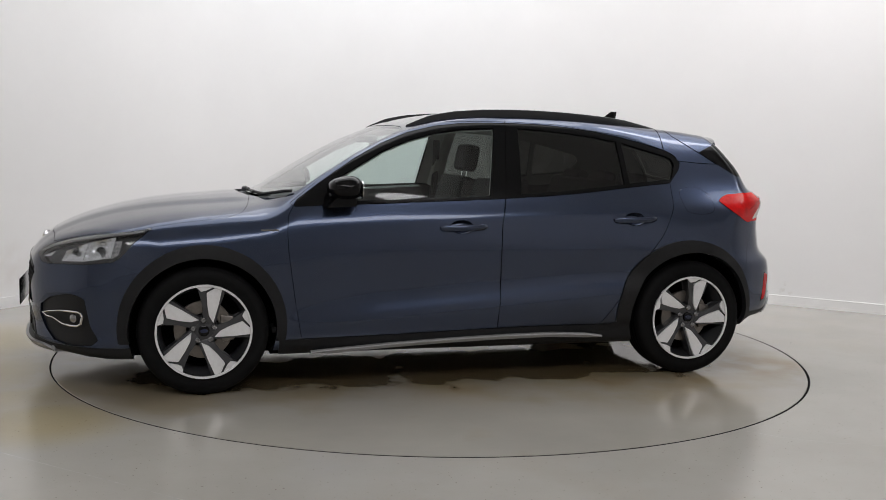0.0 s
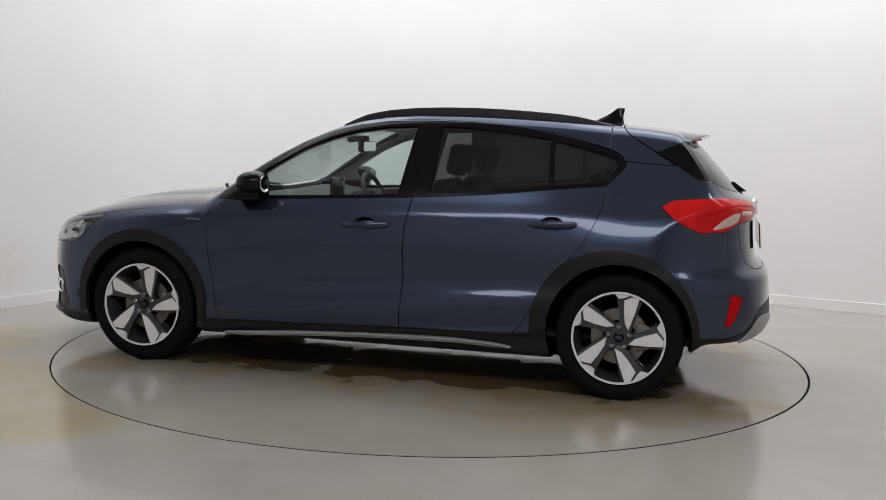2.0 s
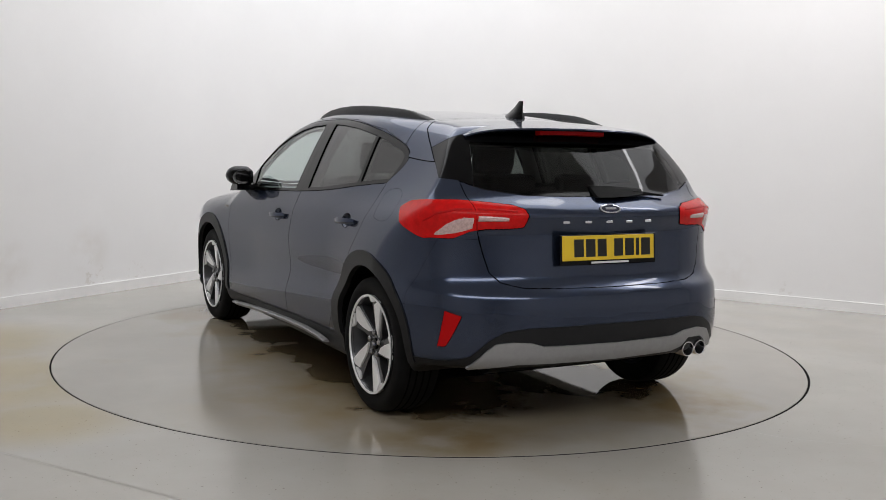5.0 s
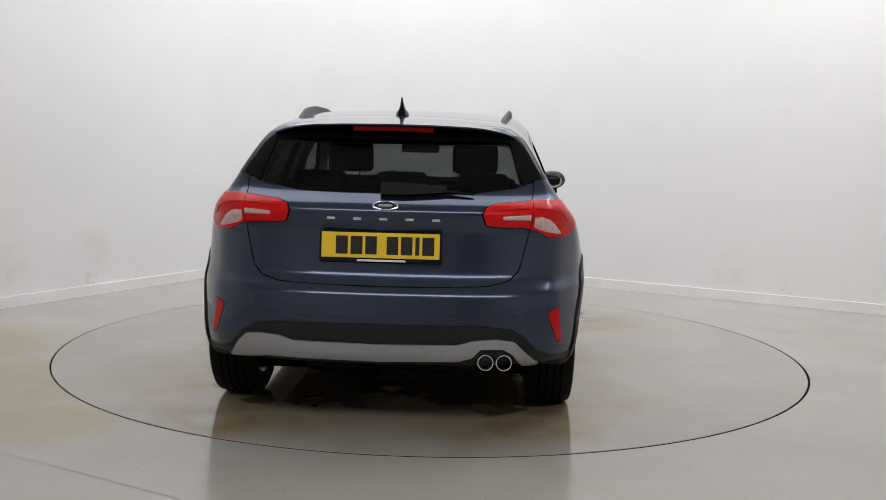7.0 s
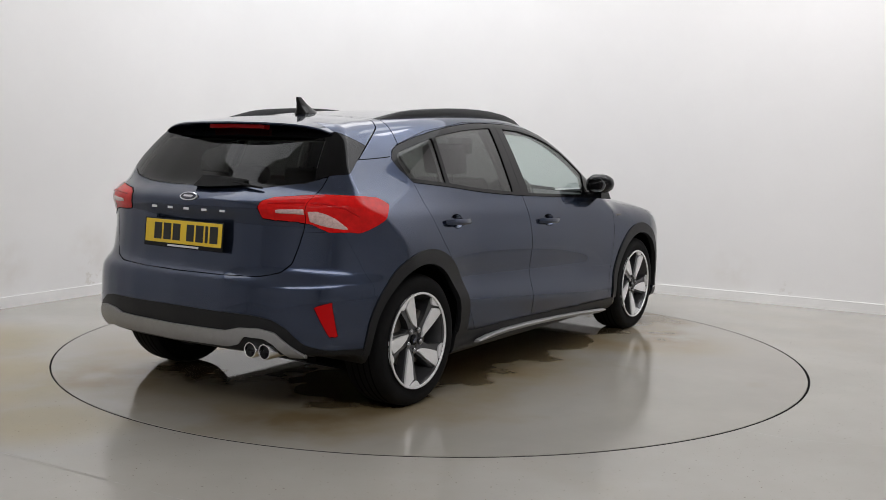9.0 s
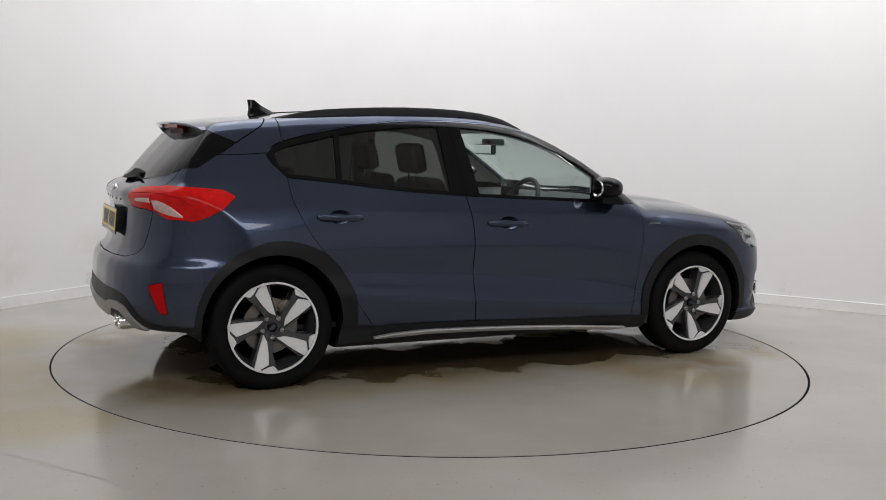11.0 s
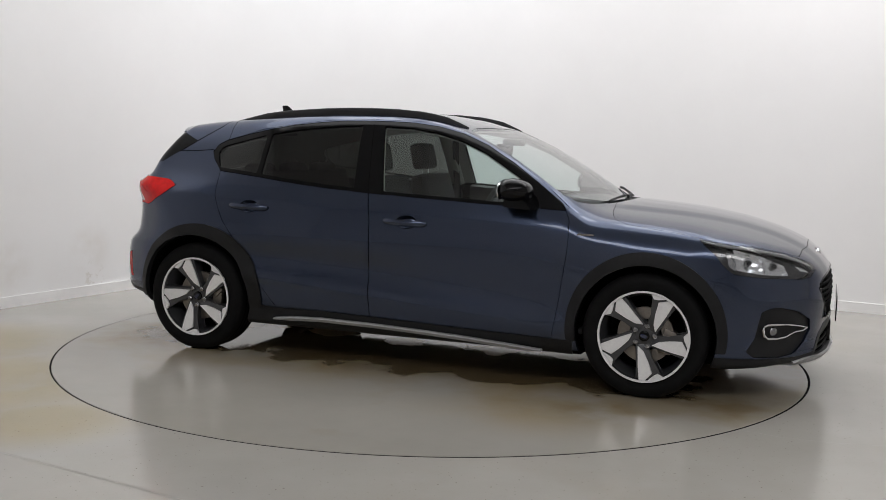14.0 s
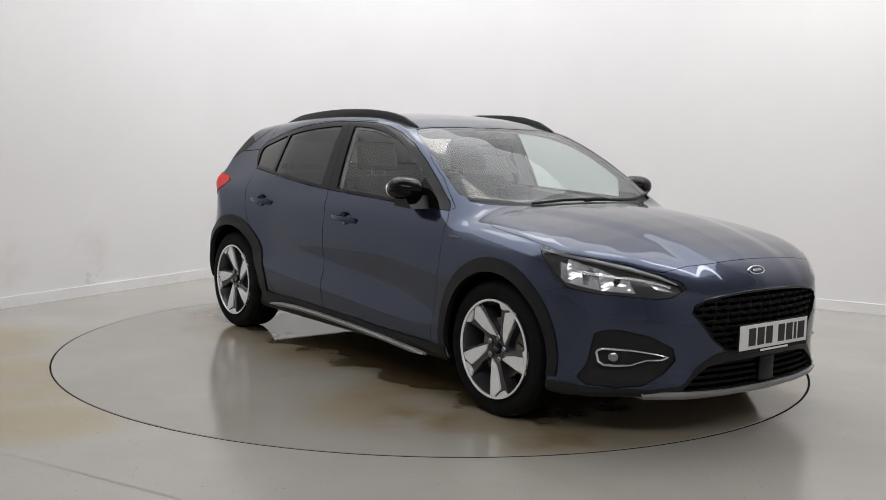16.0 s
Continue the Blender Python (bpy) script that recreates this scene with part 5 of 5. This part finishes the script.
def build_interior():
    seat(0.08, 0.37)
    seat(0.08, -0.37)
    seat(-0.72, 0.0, 0.62, True)
    rings = []
    for y in np.linspace(-0.70, 0.70, 15):
        b = 0.03 * math.exp(-((y + 0.37) / 0.17) ** 2)
        rings.append([(0.93, y, 0.62), (0.93, y, 0.955), (0.80, y, 0.972 + b * 0.4), (0.62, y, 0.968 + b), (0.50, y, 0.925 + b), (0.47, y, 0.84), (0.53, y, 0.62)])
    part("dashboard", loft_bm(rings), TRIM_GREY, car, "dark soft-touch dashboard")
    part("centre_screen", box_bm(0.49, 0.51, -0.11, 0.11, 0.93, 1.055, 0.008), GLOSS_BLACK, car, "upright touch screen on the dashboard")
    ring = [(0.0 + 0.185 * math.cos(a), 0.185 * math.sin(a), 0) for a in np.linspace(0, 2 * math.pi, 33)]
    bm = tube_bm(ring, 0.016, 8)
    tilt = Matrix.Translation((0.36, -0.37, 0.90)) @ Matrix.Rotation(radians(-66), 4, "Y")
    w = part("steering_wheel", bm, TRIM_GREY, car, "black steering wheel on the driver's side", m=tilt)
    part("wheel_boss", box_bm(-0.07, 0.07, -0.08, 0.08, -0.02, 0.03, 0.02), TRIM_GREY, w)
    for a in (90, 270, 180):
        bm = box_bm(0.05, 0.18, -0.018, 0.018, -0.006, 0.008, 0.004)
        bm.transform(Matrix.Rotation(radians(a), 4, "Z"))
        part("wheel_spoke", bm, TRIM_GREY, w)
    mir = part("rear_view_mirror", box_bm(0.29, 0.325, -0.125, 0.125, 1.215, 1.285, 0.015, 3), GLOSS_BLACK, car, "interior rear-view mirror")
    part("mirror_stalk", tube_bm([(0.32, 0, 1.26), (0.36, 0, 1.30)], 0.014, 8), TRIM_GREY, mir)
    part("mirror_glass", box_bm(0.288, 0.291, -0.115, 0.115, 1.222, 1.278, 0.001, 1), CHROME, mir)
    part("sensor_housing", box_bm(0.31, 0.42, -0.06, 0.06, 1.275, 1.318, 0.012), TRIM_GREY, car)
    part("parcel_shelf", box_bm(-1.72, -1.28, -0.60, 0.60, 0.955, 0.975, 0.006), TRIM_GREY, car, "black parcel shelf")
    part("tunnel", box_bm(-0.2, 0.55, -0.11, 0.11, 0.3, 0.62, 0.03), TRIM_GREY, car)
    part("cabin_floor", box_bm(-1.7, 1.0, -0.74, 0.74, 0.28, 0.31, 0.005), TRIM_GREY, car)
    for s in (1, -1):
        for x0, x1 in ((0.85, -0.17), (-0.25, -0.95)):
            rings = []
            for x in np.linspace(x0, x1, 9):
                zt = float(np.interp(x, [-1.0, 0.9], [1.045, 0.935]))
                y = at_body(x, zt, 1) - 0.035
                rings.append([(x, y * s, zt), (x, (y - 0.05) * s, zt - 0.012), (x, (y - 0.06) * s, 0.5), (x, (y + 0.0) * s, 0.5)])
            part("door_card", loft_bm(rings), TRIM_GREY, car, "dark inner door card")
        path = [(-0.27, at_body(-0.2, 1.0, s, -0.06), 1.0), (-0.30, at_body(-0.2, 1.2, s, -0.06), 1.2), (-0.33, at_body(-0.2, 1.37, s, -0.07), 1.37)]
        part("pillar_trim", tube_bm(path, [0.06, 0.055, 0.05], 10, 0.5), HEADLINING, car, "pale grey pillar trim")
        belt = [(-0.24, at_body(-0.2, 1.28, s, -0.10), 1.30), (-0.26, at_body(-0.2, 1.1, s, -0.095), 1.12), (-0.26, at_body(-0.2, 1.0, s, -0.09), 0.9)]
        part("seat_belt", tube_bm(belt, 0.022, 6, 0.12), TRIM_GREY, car, "seat belt webbing")


def build_lamp_inserts():
    """Clear strips and dark ribs laid on the red tail lights."""
    def strip(name, ys, tops, lows, out, mat, s, own, label=""):
        n, rows = 40, 6
        y = np.linspace(ys[0], ys[-1], n)
        hi, lo = np.interp(y, ys, tops), np.interp(y, ys, lows)
        v = np.linspace(0, 1, rows)
        z = lo[:, None] + (hi - lo)[:, None] * v
        yy = np.repeat(y[:, None], rows, 1)
        eye = np.stack([np.full(n * rows, -1.0), yy.ravel(), z.ravel()], -1)
        p = onto_body(eye, np.tile((-1.0, 0, 0), (n * rows, 1)), 0.0, 1.4)
        nor = body_normal(p)
        edge = np.tile((v == 0) | (v == 1), n) | np.repeat((np.arange(n) == 0) | (np.arange(n) == n - 1), rows)
        p = p + nor * np.where(edge, 0.0, out)[:, None]
        p[:, 1] *= s
        faces = [(i * rows + k, (i + 1) * rows + k, (i + 1) * rows + k + 1, i * rows + k + 1) for i in range(n - 1) for k in range(rows - 1)]
        mesh_object(name, p, [f[::s] for f in faces], mat, own, True, label)
    for s in (1, -1):
        own = SKIN["tailgate_light", s]
        strip("clear_section", [0.512, 0.53, 0.60, 0.640], [0.968, 0.972, 0.976, 0.978], [0.953, 0.951, 0.950, 0.948], 0.0065, CLEAR_LENS, s, own, "ribbed clear lamp section")
        own = SKIN["tail_light", s]
        strip("clear_section", [0.653, 0.69, 0.720, 0.747, 0.768, 0.780], [0.970, 0.973, 0.962, 0.940, 0.908, 0.889], [0.915, 0.898, 0.889, 0.884, 0.882, 0.884], 0.0065, CLEAR_LENS, s, own, "ribbed clear lamp section")
        strip("light_guide", [0.655, 0.72, 0.78, 0.815], [1.005, 1.003, 0.985, 0.945], [0.996, 0.993, 0.974, 0.935], 0.0062, RED_DEEP, s, own, "dark red light guide")
        own = SKIN["tailgate_light", s]
        strip("light_guide", [0.47, 0.56, 0.640], [0.997, 1.003, 1.006], [0.989, 0.994, 0.997], 0.0062, RED_DEEP, s, own, "dark red light guide")


build_spoiler()
build_lamp_inserts()
build_rails()
build_fin()
build_mirrors()
build_handles()
plate("rear_number_plate", -2.028, 0.829, -1, PLATE_YELLOW, 5, "yellow rear number plate in a black frame")
plate("front_number_plate", 2.262, 0.458, 1, PLATE_WHITE, 0, "white front number plate in a black frame")
build_badges()
build_rear_things()
build_front_things()
build_interior()


# ---------------------------------------------------------------- motion: the turntable carries the car round
def heading(t):
    return CAR_START - 15.502 * t


def motions():
    times = [k * 0.5 for k in range(33)]
    walk(turntable, [(t, pose(0, 0, 0, 0, 0, heading(t) - heading(0))) for t in times])
    shift = Matrix.Translation(CAR_SHIFT)
    walk(car, [(t, pose(0, 0, 0, 0, 0, heading(t)) @ shift) for t in times])


motions()
